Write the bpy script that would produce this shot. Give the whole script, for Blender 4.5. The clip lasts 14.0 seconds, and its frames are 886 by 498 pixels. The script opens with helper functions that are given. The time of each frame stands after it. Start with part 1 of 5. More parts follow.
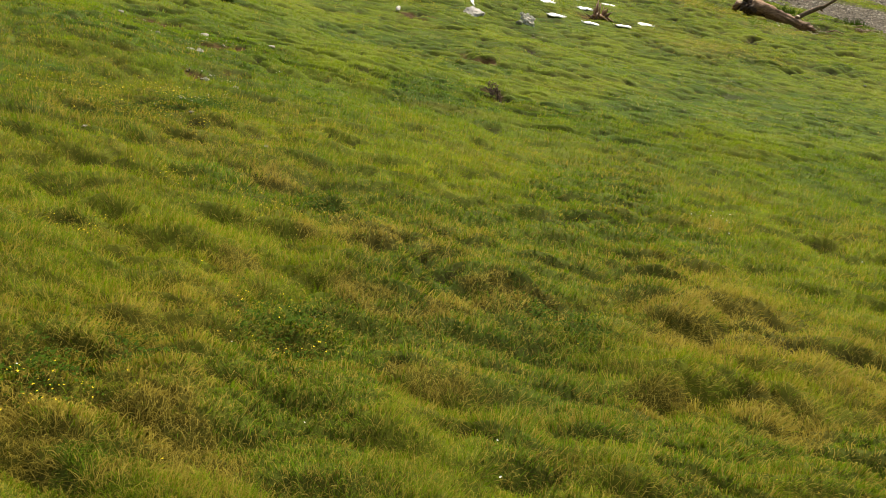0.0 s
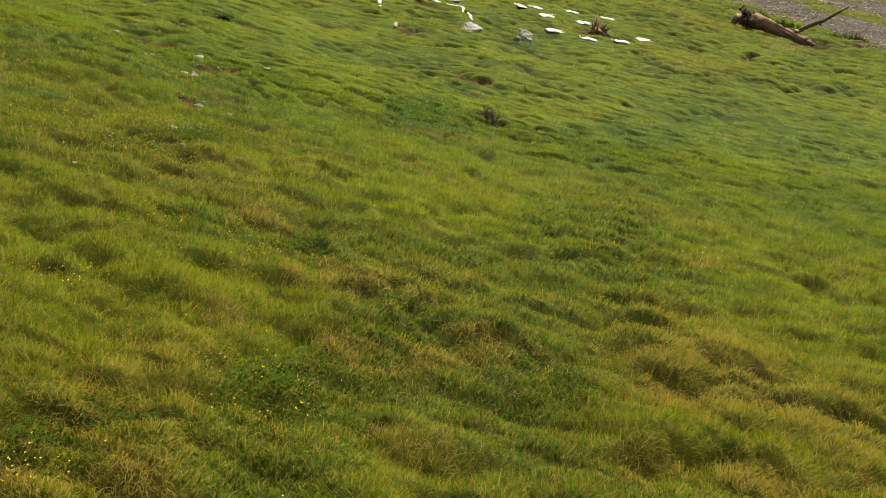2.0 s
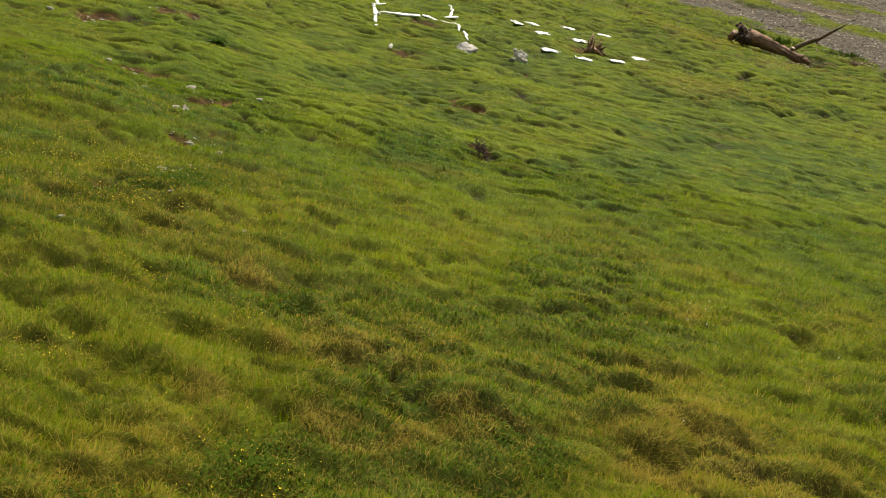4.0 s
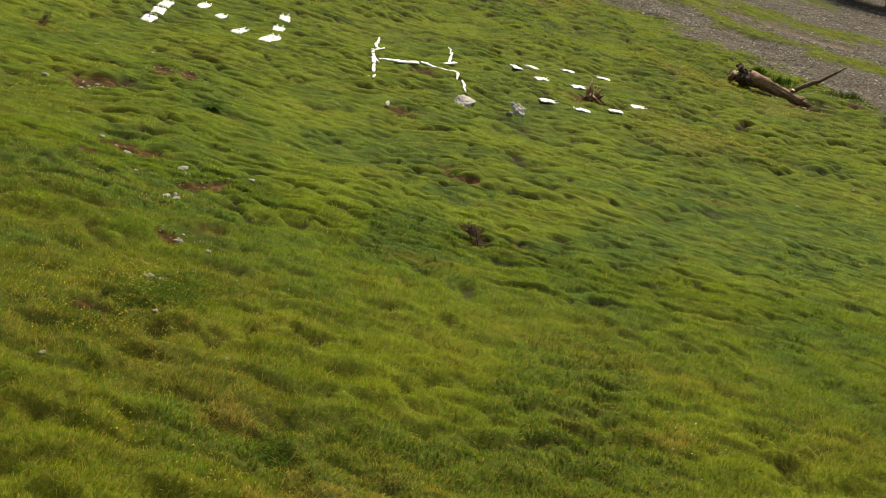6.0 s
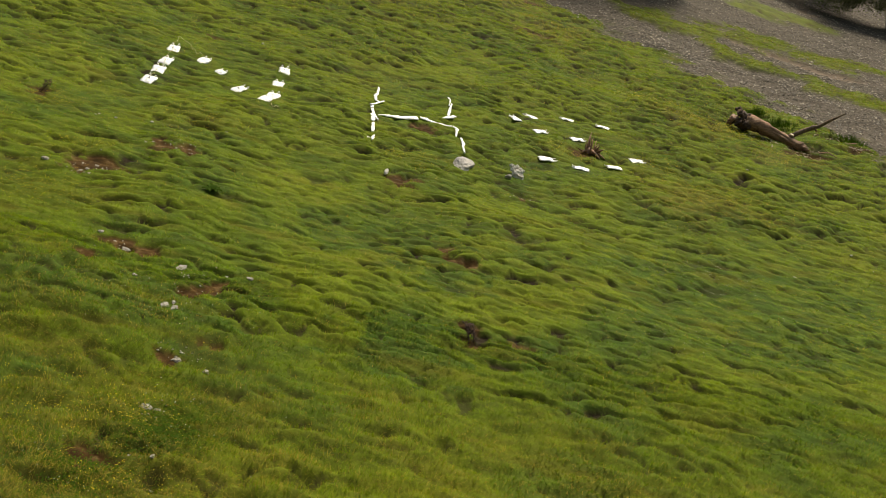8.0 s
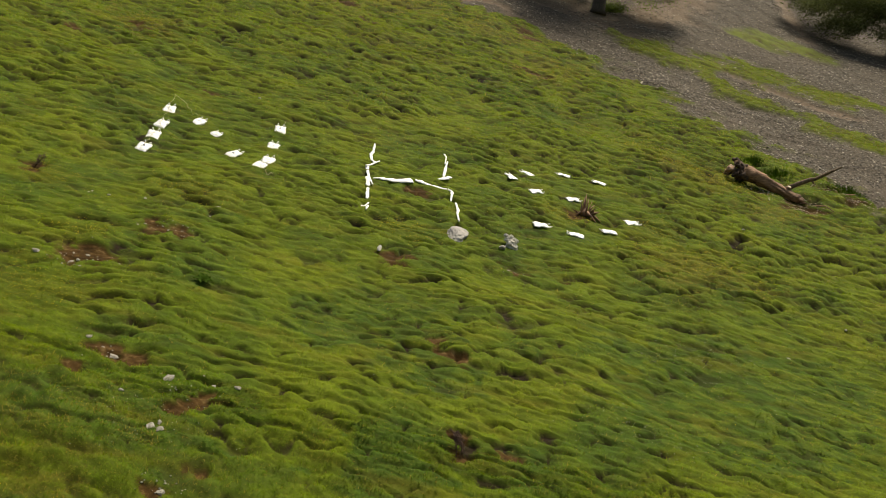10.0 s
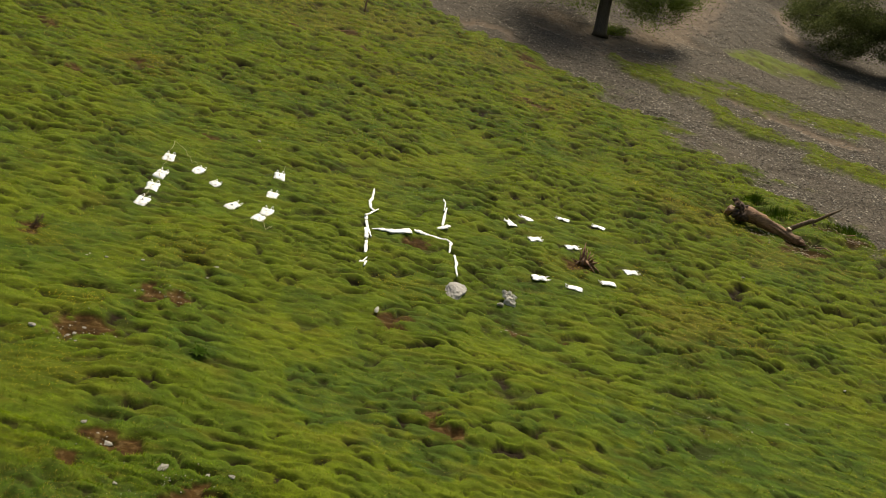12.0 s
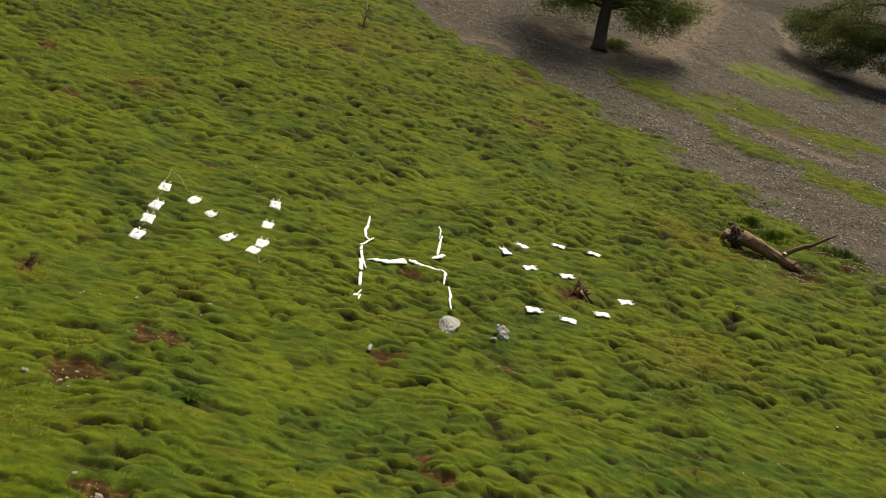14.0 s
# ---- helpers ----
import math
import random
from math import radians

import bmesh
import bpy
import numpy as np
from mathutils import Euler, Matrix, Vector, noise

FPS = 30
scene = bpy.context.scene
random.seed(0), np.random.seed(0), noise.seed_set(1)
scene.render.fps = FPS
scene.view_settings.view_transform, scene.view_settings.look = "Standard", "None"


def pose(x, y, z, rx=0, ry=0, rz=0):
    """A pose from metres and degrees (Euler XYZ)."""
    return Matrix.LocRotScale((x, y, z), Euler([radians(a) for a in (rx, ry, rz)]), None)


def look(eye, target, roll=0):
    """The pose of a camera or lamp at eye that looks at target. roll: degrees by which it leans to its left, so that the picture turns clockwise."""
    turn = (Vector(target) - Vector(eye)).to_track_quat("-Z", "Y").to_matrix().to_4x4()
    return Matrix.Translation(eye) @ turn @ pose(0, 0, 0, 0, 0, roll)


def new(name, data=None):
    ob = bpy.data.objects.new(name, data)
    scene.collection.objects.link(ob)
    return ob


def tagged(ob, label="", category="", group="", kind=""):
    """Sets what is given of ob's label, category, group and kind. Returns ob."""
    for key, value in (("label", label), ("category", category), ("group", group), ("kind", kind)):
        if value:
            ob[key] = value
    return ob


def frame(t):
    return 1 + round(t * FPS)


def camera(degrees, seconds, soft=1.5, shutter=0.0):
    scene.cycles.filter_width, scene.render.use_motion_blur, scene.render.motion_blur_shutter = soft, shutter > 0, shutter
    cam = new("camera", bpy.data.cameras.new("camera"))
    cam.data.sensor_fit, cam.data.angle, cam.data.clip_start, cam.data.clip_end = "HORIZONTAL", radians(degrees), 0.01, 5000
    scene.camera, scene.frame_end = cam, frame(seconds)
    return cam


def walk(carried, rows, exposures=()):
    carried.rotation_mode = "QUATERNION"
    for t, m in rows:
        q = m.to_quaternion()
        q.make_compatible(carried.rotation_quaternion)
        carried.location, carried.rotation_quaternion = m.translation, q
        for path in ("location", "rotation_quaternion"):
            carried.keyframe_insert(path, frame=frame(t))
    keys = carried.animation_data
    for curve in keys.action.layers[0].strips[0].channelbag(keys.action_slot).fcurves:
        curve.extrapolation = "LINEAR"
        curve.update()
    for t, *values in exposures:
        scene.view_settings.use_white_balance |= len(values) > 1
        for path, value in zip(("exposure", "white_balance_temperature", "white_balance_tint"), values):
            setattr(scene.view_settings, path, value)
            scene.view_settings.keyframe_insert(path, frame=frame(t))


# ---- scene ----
cam = camera(58.3, 14.0, 0.8)
PATH = [
    (0, (0.004, 0.001, 1.585), (-0.004, 2.001, 1.591), 5.2),
    (0.5, (0.01, 0.01, 1.64), (0.001, 2.01, 1.648), 5.2),
    (1, (0.033, 0.015, 1.712), (0.026, 2.015, 1.72), 5.4),
    (1.5, (0.04, 0.013, 1.788), (0.033, 2.013, 1.796), 5.6),
    (2, (0.049, 0.019, 1.871), (0.042, 2.019, 1.881), 5.7),
    (2.2, (0.051, 0.021, 1.913), (0.044, 2.021, 1.919), 5.8),
    (4.3, (0.102, 0.008, 2.392), (0.102, 2.008, 2.403), 6.4),
    (4.5, (0.112, 0.001, 2.47), (0.111, 2.001, 2.483), 6.5),
    (5, (0.116, -0.001, 2.694), (0.112, 1.999, 2.708), 6.6),
    (5.5, (0.121, 0.019, 3.008), (0.116, 2.019, 3.024), 6.8),
    (6, (0.105, 0.036, 3.292), (0.099, 2.036, 3.31), 7.0),
    (6.5, (0.05, 0.054, 3.572), (0.045, 2.054, 3.592), 7.0),
    (7, (-0.002, 0.054, 3.858), (-0.006, 2.053, 3.881), 7.0),
    (7.5, (-0.008, 0.032, 4.157), (-0.014, 2.032, 4.18), 7.0),
    (8, (-0.007, -0.001, 4.482), (-0.015, 1.999, 4.507), 7.1),
    (8.2, (-0.015, -0.009, 4.607), (-0.022, 1.991, 4.635), 7.1),
    (10.3, (-0.002, 0.007, 6.0), (-0.02, 2.006, 6.039), 7.5),
    (10.5, (0.013, -0.004, 6.138), (-0.006, 1.996, 6.177), 7.6),
    (11, (-0.013, -0.003, 6.425), (-0.033, 1.997, 6.468), 7.6),
    (11.5, (-0.05, -0.01, 6.681), (-0.071, 1.989, 6.726), 7.6),
    (12, (-0.058, 0.002, 6.861), (-0.08, 2.001, 6.908), 7.6),
    (12.5, (-0.032, 0.028, 7.003), (-0.055, 2.027, 7.051), 7.6),
    (13, (-0.033, 0.021, 7.168), (-0.057, 2.02, 7.215), 7.7),
    (13.5, (-0.027, -0.031, 7.382), (-0.051, 1.968, 7.429), 7.7),
    (14, (0.008, -0.06, 7.546), (-0.018, 1.94, 7.595), 7.7),
]
EXPOSURES = [(0.0, 1.18, 7800, 6), (2.0, 1.08, 7800, 6), (5.0, 0.92, 7800, 6), (8.0, 0.72, 7800, 6), (14.0, 0.54, 7800, 6)]

walk(cam, [(t, look(eye, target, roll)) for t, eye, target, roll in PATH], EXPOSURES)

# ---------------------------------------------------------------- light: an overcast day
world = bpy.data.worlds.new("world")
scene.world = world
world.use_nodes = True
wn = world.node_tree
sky = wn.nodes.new("ShaderNodeTexSky")
sky.sky_type = "NISHITA"
sky.sun_disc = False
sky.sun_elevation, sky.sun_rotation = radians(70), radians(37)
sky.air_density, sky.dust_density, sky.ozone_density = 1.0, 3.0, 1.0
wn.nodes["Background"].inputs["Strength"].default_value = 0.085
wn.links.new(sky.outputs["Color"], wn.nodes["Background"].inputs["Color"])
sun_data = bpy.data.lights.new("sun", "SUN")
sun_data.energy, sun_data.angle, sun_data.color = 3.95, radians(18), (1.0, 0.95, 0.87)
sun = new("sun", sun_data)
sun.matrix_world = look((9.6, 12.8, 44), (0, 0, 0))


# ---------------------------------------------------------------- noise and masks over the plan
def rnd2(ix, iy, seed):
    h = (ix.astype(np.int64) * 374761393 + iy.astype(np.int64) * 668265263 + seed * 982451653) & 0xFFFFFFFF
    h = ((h ^ (h >> 13)) * 1274126177) & 0xFFFFFFFF
    h = ((h ^ (h >> 16)) * 2246822519) & 0xFFFFFFFF
    return ((h ^ (h >> 15)) & 0xFFFFFF) / 8388608.0 - 1.0


def vn(x, y, seed=0):
    """Smooth value noise, -1 to 1, one cell a unit."""
    fx, fy = np.floor(x), np.floor(y)
    tx, ty = x - fx, y - fy
    tx, ty = tx * tx * tx * (tx * (tx * 6 - 15) + 10), ty * ty * ty * (ty * (ty * 6 - 15) + 10)
    a, b = rnd2(fx, fy, seed), rnd2(fx + 1, fy, seed)
    c, d = rnd2(fx, fy + 1, seed), rnd2(fx + 1, fy + 1, seed)
    return (a + (b - a) * tx) * (1 - ty) + (c + (d - c) * tx) * ty


def smooth(a, b, v):
    t = np.clip((v - a) / (b - a), 0, 1)
    return t * t * (3 - 2 * t)


def along_line(x, y, pts):
    """Distance from a bent line on the plan."""
    best = np.full(np.shape(x), 1e9)
    for (ax, ay), (bx, by) in zip(pts, pts[1:]):
        dx, dy = bx - ax, by - ay
        t = np.clip(((x - ax) * dx + (y - ay) * dy) / (dx * dx + dy * dy), 0, 1)
        best = np.minimum(best, np.hypot(x - ax - t * dx, y - ay - t * dy))
    return best


def patches(x, y, spots, stretch=1.0):
    """1 inside round spots (x, y, radius) with ragged edges, 0 outside."""
    out = np.zeros(np.shape(x))
    rag = 0.6 * vn(x / 0.34, y / 0.15, 71) + 0.45 * vn(x / 0.11, y / 0.08, 72)
    for sx, sy, r in spots:
        d = np.hypot((x - sx) / stretch, y - sy) / r
        out = np.maximum(out, smooth(1.0, 0.6, d + rag))
    return out


def base_height(x, y):
    """The hillside: it climbs away from the path, steeper with height, and falls gently to the right."""
    xc, yc = np.clip(x, -26, 32), np.clip(y, -3, 66)
    X, Y, S = xc / 10, (yc - 15) / 15, np.maximum(0, yc - 28) / 10
    z = 5.8712 - 1.074 * X + 7.0067 * Y + 0.3959 * X * X - 0.0635 * X * Y + 0.4708 * Y * Y - 0.1284 * X * Y * Y - 0.1181 * X * X * Y + 0.2508 * S * S
    z = z + 60 * (1 - np.exp(-np.maximum(0, y - 66) * 1.15 / 60)) - 22 * (1 - np.exp(-np.maximum(0, -3 - y) * 0.42 / 22))
    return z + 5 * (1 - np.exp(-np.maximum(0, -26 - x) * 0.1 / 5)) - 6 * (1 - np.exp(-np.maximum(0, x - 32) * 0.1 / 6))


EDGE_X = (-40, -12, -3.8, -2.4, -0.5, 1.7, 4.2, 5.2, 6.7, 8.9, 9.8, 11.0, 12.2, 13.2, 17, 30)
EDGE_Y = (90, 60, 43.2, 40.4, 38.6, 37.6, 36.6, 35.2, 34.2, 30.9, 28.8, 26.6, 25.5, 24.4, 18, 8)
TURF = (
    (1.35, ((16.1, 46.9), (17.6, 47.8), (19.0, 47.8), (20.4, 47.5))),
    (1.8, ((14.4, 39.6), (15.2, 39.2), (16.2, 38.5))),
    (1.2, ((16.2, 38.6), (17.6, 38.3), (19.2, 37.5), (21.0, 36.4))),
    (1.7, ((9.2, 39.7), (10.2, 38.8))),
    (1.0, ((10.9, 37.2), (11.5, 35.0), (12.8, 33.9), (14.1, 33.2), (15.0, 31.9), (15.8, 30.9))),
)
TRACKS = (
    (1.3, ((18.4, 63.5), (15.5, 57.3), (14.0, 53.2), (11.7, 48.8), (9.0, 44.5), (6.0, 43.2))),
    (0.6, ((24.0, 64.7), (22.3, 56.7), (21.7, 53.3), (21.0, 50.4))),
    (0.55, ((12.3, 39.6), (12.9, 38.3), (13.7, 37.3), (14.8, 36.5), (16.8, 34.9))),
    (0.5, ((-1.5, 40.1), (-0.1, 40.6), (1.3, 40.1), (1.8, 38.3))),
    (1.6, ((3.8, 44.5), (7.5, 42.6), (11, 47.5))),
)
SOIL_LOW = (
    (-0.04, 12.19, 0.12), (0.05, 11.97, 0.11), (0.2, 11.87, 0.12), (0.38, 11.76, 0.14), (0.45, 9.76, 0.12), (0.4, 10.11, 0.1), (1.05, 10.01, 0.15), (-2.83, 6.61, 0.13),
    (-2.67, 6.51, 0.13), (-2.15, 6.38, 0.09), (-1.63, 7.88, 0.08), (-2.37, 8.55, 0.13), (-2.89, 9.34, 0.14), (-2.74, 9.6, 0.16), (-2.68, 8.1, 0.13), (-5.39, 12.01, 0.3),
    (-5.61, 11.82, 0.24), (-4.17, 10.08, 0.17), (-3.78, 10.02, 0.15), (-4.25, 9.54, 0.13), (-5, 13.24, 0.21),
)
SOIL_HIGH = (
    (-5.01, 13.48, 0.13), (-10.43, 24.03, 0.22), (-9.64, 23.67, 0.19), (-5.69, 33.41, 0.44), (-4.47, 31.88, 0.28), (-7.61, 32.35, 0.25), (-11.23, 22.05, 0.17), (-13.5, 24.71, 0.28),
    (-3.42, 23.37, 0.17), (-6.56, 20.31, 0.17), (2.37, 30.76, 0.4), (2.15, 31.48, 0.35), (2.49, 35.99, 0.5), (2.16, 36.79, 0.4), (-1.01, 14.47, 0.25), (1.29, 15.2, 0.2),
    (2.34, 15.21, 0.1), (-4.54, 13.32, 0.18), (-7.74, 14.48, 0.16), (-7.65, 14.22, 0.11), (9.69, 22.41, 0.55), (8.79, 23.07, 0.28), (11.18, 24.05, 0.32), (11.71, 23.42, 0.28),
    (8.46, 22.6, 0.16), (2.95, 18.57, 0.24), (-0.89, 17.76, 0.2),
)
SOIL = SOIL_LOW + SOIL_HIGH
YELLOW = (
    (-4.98, 14.9, 0.5), (-5.77, 12.5, 0.35), (-7.33, 14.1, 0.4), (5.45, 25.0, 0.7), (7.4, 22.7, 0.8), (7.0, 23.5, 0.9), (-1.0, 15.6, 0.5),
    (-5.7, 10.9, 0.6), (3.0, 36.0, 1.0), (-10.3, 24.4, 0.7), (-3.65, 7.2, 0.4), (-2.88, 7.07, 0.35), (-2.6, 7.1, 0.3), (-2.2, 6.3, 0.25), (-2.6, 6.1, 0.2),
    (6.3, 24.2, 0.6), (-3.6, 6.5, 0.4), (-1.12, 4.97, 0.22), (-1.95, 4.32, 0.15), (-0.71, 3.84, 0.24), (-1.48, 3.0, 0.16), (-1.87, 5.22, 0.15),
    (-2.5, 6.4, 0.45), (2.6, 18.2, 0.5), (-3.3, 29.5, 1.6), (-5.0, 35, 1.8), (4.6, 18.6, 0.6), (5.4, 17.2, 1.0),
)
LUSH_AND_SHADE = (
    (5.6, 12.3, 1.1), (4.6, 11.6, 0.9), (6.6, 13.2, 0.9), (3.4, 11.6, 0.6), (-0.6, 12.6, 0.7), (-1.6, 12.0, 0.6),
    (-0.73, 3.84, 0.26), (-1.28, 3.39, 0.16), (-1.56, 3.14, 0.2), (0.77, 4.38, 0.2), (0.56, 4.5, 0.14), (-0.89, 5.43, 0.16), (-0.35, 9.3, 0.6),
    # The first two spots of this row paint a shadow as deeper green.
    (-15.7, 27.6, 2.0), (-14.6, 29.4, 2.0), (3.15, 13.1, 0.6), (4.26, 13.0, 0.8), (4.96, 12.9, 0.6), (3.5, 12.2, 0.6), (-3.66, 12.06, 0.2), (-0.2, 11.4, 0.6), (0.9, 27.5, 1.6), (-3.0, 9.0, 0.5), (-2.3, 6.9, 0.3),
)
DRY = (
    (-0.53, 5.02, 0.24), (-0.46, 4.3, 0.22), (0.34, 4.5, 0.18), (1.4, 4.5, 0.25), (1.86, 4.9, 0.25), (1.71, 3.79, 0.18), (1.07, 3.88, 0.16), (0.0, 3.66, 0.16),
    (-1.11, 3.1, 0.2), (-0.85, 2.95, 0.18), (-1.45, 2.9, 0.15), (-1.1, 4.4, 0.14), (2.2, 6.7, 0.2), (-1.3, 5.7, 0.2), (5.4, 16.6, 1.2), (-3.4, 9.0, 0.5), (-5.0, 8.6, 0.9), (-4.3, 7.9, 0.6),
)
# rounded tussocks: place, half width, height
MOUNDS_NEAR = (
    (-0.46, 4.42, 0.34, 0.13), (0.34, 4.66, 0.26, 0.11), (1.43, 4.7, 0.26, 0.08), (2.04, 4.3, 0.26, 0.07), (1.71, 3.9, 0.26, 0.09), (1.07, 4.0, 0.24, 0.09), (0.0, 3.78, 0.22, 0.08), (-1.11, 3.2, 0.22, 0.09),
    (-1.5, 3.05, 0.2, 0.07), (-0.73, 4.05, 0.2, 0.05),
)
MOUNDS_BEYOND = (
    (-0.53, 5.12, 0.32, 0.13), (-1.29, 5.85, 0.24, 0.08), (-0.81, 5.5, 0.2, 0.08), (0.13, 5.3, 0.24, 0.07), (0.64, 5.1, 0.22, 0.07), (1.86, 5.1, 0.3, 0.09), (-2.75, 7.0, 0.3, 0.05), (-2.1, 6.5, 0.4, 0.1),
    (-2.2, 6.85, 0.2, 0.08), (-5.4, 12.45, 0.4, 0.14), (-4.7, 13.2, 0.5, 0.12), (-3.4, 10.3, 0.4, 0.12), (0.35, 12.1, 0.35, 0.12), (-4.9, 9.2, 0.8, 0.16), (-4.2, 8.5, 0.7, 0.14), (-3.1, 8.0, 0.6, 0.12),
)
MOUNDS = MOUNDS_NEAR + MOUNDS_BEYOND


# the plastic bags: place and turn
BAGS_N = (
    (-6.88, 18.41, 8), (-6.72, 17.63, -6), (-6.61, 16.98, 10), (-6.53, 16.31, -4), (-6.11, 18.26, -18), (-5.59, 17.97, -30), (-4.91, 17.19, -40),
    (-4.44, 19.22, 14), (-4.31, 18.16, 4), (-4.18, 17.32, 2), (-4.24, 16.82, -20),
)
BAGS_S = (
    (1.75, 20.48, 60), (1.3, 19.79, 30), (2.76, 21.01, 80), (3.72, 21.01, 70), (1.9, 19.26, -60), (2.82, 19.28, -70), (1.9, 17.28, -75), (2.7, 17.25, 85), (3.53, 17.9, 100), (4.19, 18.73, -70),
)
# ochre moss and dead grass along the upper edge of the turf
OCHRE = ((-6.8, 33.8, 2.0), (-3.8, 36.6, 2.2), (-8.5, 35.5, 1.8), (0.6, 35.4, 1.6), (3.2, 32.6, 1.3), (2.6, 30.9, 1.0), (-10.3, 24.2, 1.1), (7.2, 23.2, 1.2), (8.6, 21.4, 1.0), (5.4, 16.8, 1.0))


def streaks(x, y):
    """The tussocks lie in rows across the slope; these are the ways along and across the rows."""
    return x + 0.1 * y, y - 0.08 * x + 0.01 * np.minimum(x * x, 400) - 0.006 * (y - 20) * x


def scree_mask(x, y):
    n = 1.1 * vn(x / 2.1, y / 1.7, 31) + 0.7 * vn(x / 0.7, y / 0.6, 32) + 0.4 * vn(x / 0.25, y / 0.25, 33)
    wide = smooth(2, 7, x)
    m = smooth(-0.5 - 1.4 * wide, 0.7 + 0.9 * wide, y - np.interp(x, EDGE_X, EDGE_Y) + n * (1 + 1.3 * wide))
    for half, pts in TURF:
        d = along_line(x, y, pts) / half
        m = m * (1 - smooth(1.25, 0.55, d + 0.5 * vn(x / 1.7, y / 1.5, 38) + 0.4 * vn(x / 0.7, y / 0.7, 34) + 0.3 * vn(x / 0.2, y / 0.2, 37)))
    return m


def moss_mask(x, y):
    """The mossy turf that grows in strips on the scree."""
    m = np.zeros(np.shape(x))
    for half, pts in TURF:
        m = np.maximum(m, smooth(1.7, 1.2, along_line(x, y, pts) / half))
    return m


def tint_mask(x, y):
    """Yellow-green growth: the moss strips and the flowering spots."""
    return np.maximum(moss_mask(x, y), np.maximum(0.9 * patches(x, y, YELLOW, 1.5), patches(x, y, OCHRE, 1.5) * (0.55 + 0.45 * vn(x / 0.5, y / 0.4, 73))))


def track_mask(x, y):
    m = np.zeros(np.shape(x))
    n = 0.5 * vn(x / 1.1, y / 1.1, 35) + 0.3 * vn(x / 0.35, y / 0.35, 36)
    for half, pts in TRACKS:
        m = np.maximum(m, smooth(1.5, 0.1, along_line(x, y, pts) / half + n))
    return m


def rnd4(ix, iy, seed):
    """Four numbers, -1 to 1, for a cell."""
    h = (ix.astype(np.int64) * 374761393 + iy.astype(np.int64) * 668265263 + seed * 982451653) & 0xFFFFFFFF
    h = ((h ^ (h >> 13)) * 1274126177) & 0xFFFFFFFF
    h = ((h ^ (h >> 16)) * 2246822519) & 0xFFFFFFFF
    h = h ^ (h >> 15)
    return [((h >> k) & 255) / 127.5 - 1.0 for k in (0, 8, 16, 24)]


def domes(u, v, wide, deep, seed, front, back):
    """Rounded tussocks in staggered rows, each with its own place, width and height, steep below and gentle above.
    Gives the height, from about 0.4 in the gaps to 1 on the tallest, and a number of its own for each."""
    u, v = u / wide, v / deep
    iv = np.floor(v)
    out, own = np.zeros(np.shape(u)), np.zeros(np.shape(u))
    for b in (-1, 0, 1):
        cv = iv + b
        w = u + 0.37 * cv
        iu = np.floor(w)
        for a in (-1, 0, 1):
            cu = iu + a
            r0, r1, r2, r3 = rnd4(cu, cv, seed)
            du, dv = w - cu - 0.5 - 0.36 * r0, v - cv - 0.5 - 0.36 * r1
            dv = dv + 0.12 * du * r3
            h = (0.82 + 0.18 * r3) * (1 - (0.6 * du * du + np.where(dv < 0, front, back) * dv * dv) / (0.9 + 0.25 * r2) ** 2)
            won = h > out
            own = np.where(won, r0, own)
            out = np.where(won, h, out)
    return out, own


def hummocks(x, y):
    """The broad tussocks."""
    return domes(x + 0.15 * vn(x / 0.5, y / 0.5, 81), y + 0.1 * vn(x / 0.5, y / 0.5, 82), 0.46, 0.32, 83, 4.0, 0.55)[0]


def tussocks(x, y):
    """Small tussocks in rows across the slope, with broad ones among them close by.
    Gives the height, the gaps painted dark for shade, and how far up a tussock a point is, 0 in the gap to 1 on the
    crest."""
    u, v = streaks(x, y)
    u = u + 0.10 * vn(u / 0.7, v / 0.6, 1) + 0.04 * vn(u / 0.2, v / 0.2, 2)
    v = v + 0.16 * vn(u / 1.1, v / 0.9, 3) + 0.05 * vn(u / 0.3, v / 0.25, 4)
    far, mid, high = smooth(4.5, 9.5, y), smooth(13, 17, y), smooth(20, 30, y)
    rough = 0.35 + 0.65 * smooth(-0.6, 0.5, vn(x / 2.3, y / 2.1, 5) + 0.5 * vn(x / 0.9, y / 0.8, 6) + 0.1 * far + 0.25 * high)
    calm = smooth(15, 16.5, y) * smooth(22.5, 21, y) * smooth(-9, -7.5, x) * smooth(6, 4.5, x)
    rough = rough * (1 - 0.2 * calm) * (1 - 0.6 * moss_mask(x, y))
    # the rows stand wider apart uphill
    pitch = 0.175 + 0.006 * np.clip(v - 12, 0, 50)
    count = np.minimum(v, 12) / 0.175 + np.log(pitch / 0.175) / 0.006
    fine, own = domes(0.175 * u / pitch, count + 0.5 * vn(u / 0.25, v / 0.15, 8), 0.36, 1.0, 11, 8.0, 0.6)
    low, _ = domes(u + 0.13, v + 0.4, 1.1, 0.5, 21, 14.0, 0.5)
    broad = hummocks(x, y)
    h = rough * (pitch * (0.34 + 0.02 * far + 0.40 * mid) * fine + (0.02 + 0.01 * far + 0.01 * high) * low) + (1 - 0.85 * far) * (0.4 + 0.6 * rough) * 0.18 * broad
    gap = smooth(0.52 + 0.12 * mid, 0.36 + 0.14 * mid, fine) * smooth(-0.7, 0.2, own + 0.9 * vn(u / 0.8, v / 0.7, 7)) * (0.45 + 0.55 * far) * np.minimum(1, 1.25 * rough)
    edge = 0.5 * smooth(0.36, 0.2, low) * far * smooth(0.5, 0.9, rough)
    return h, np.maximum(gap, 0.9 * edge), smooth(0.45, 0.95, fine)


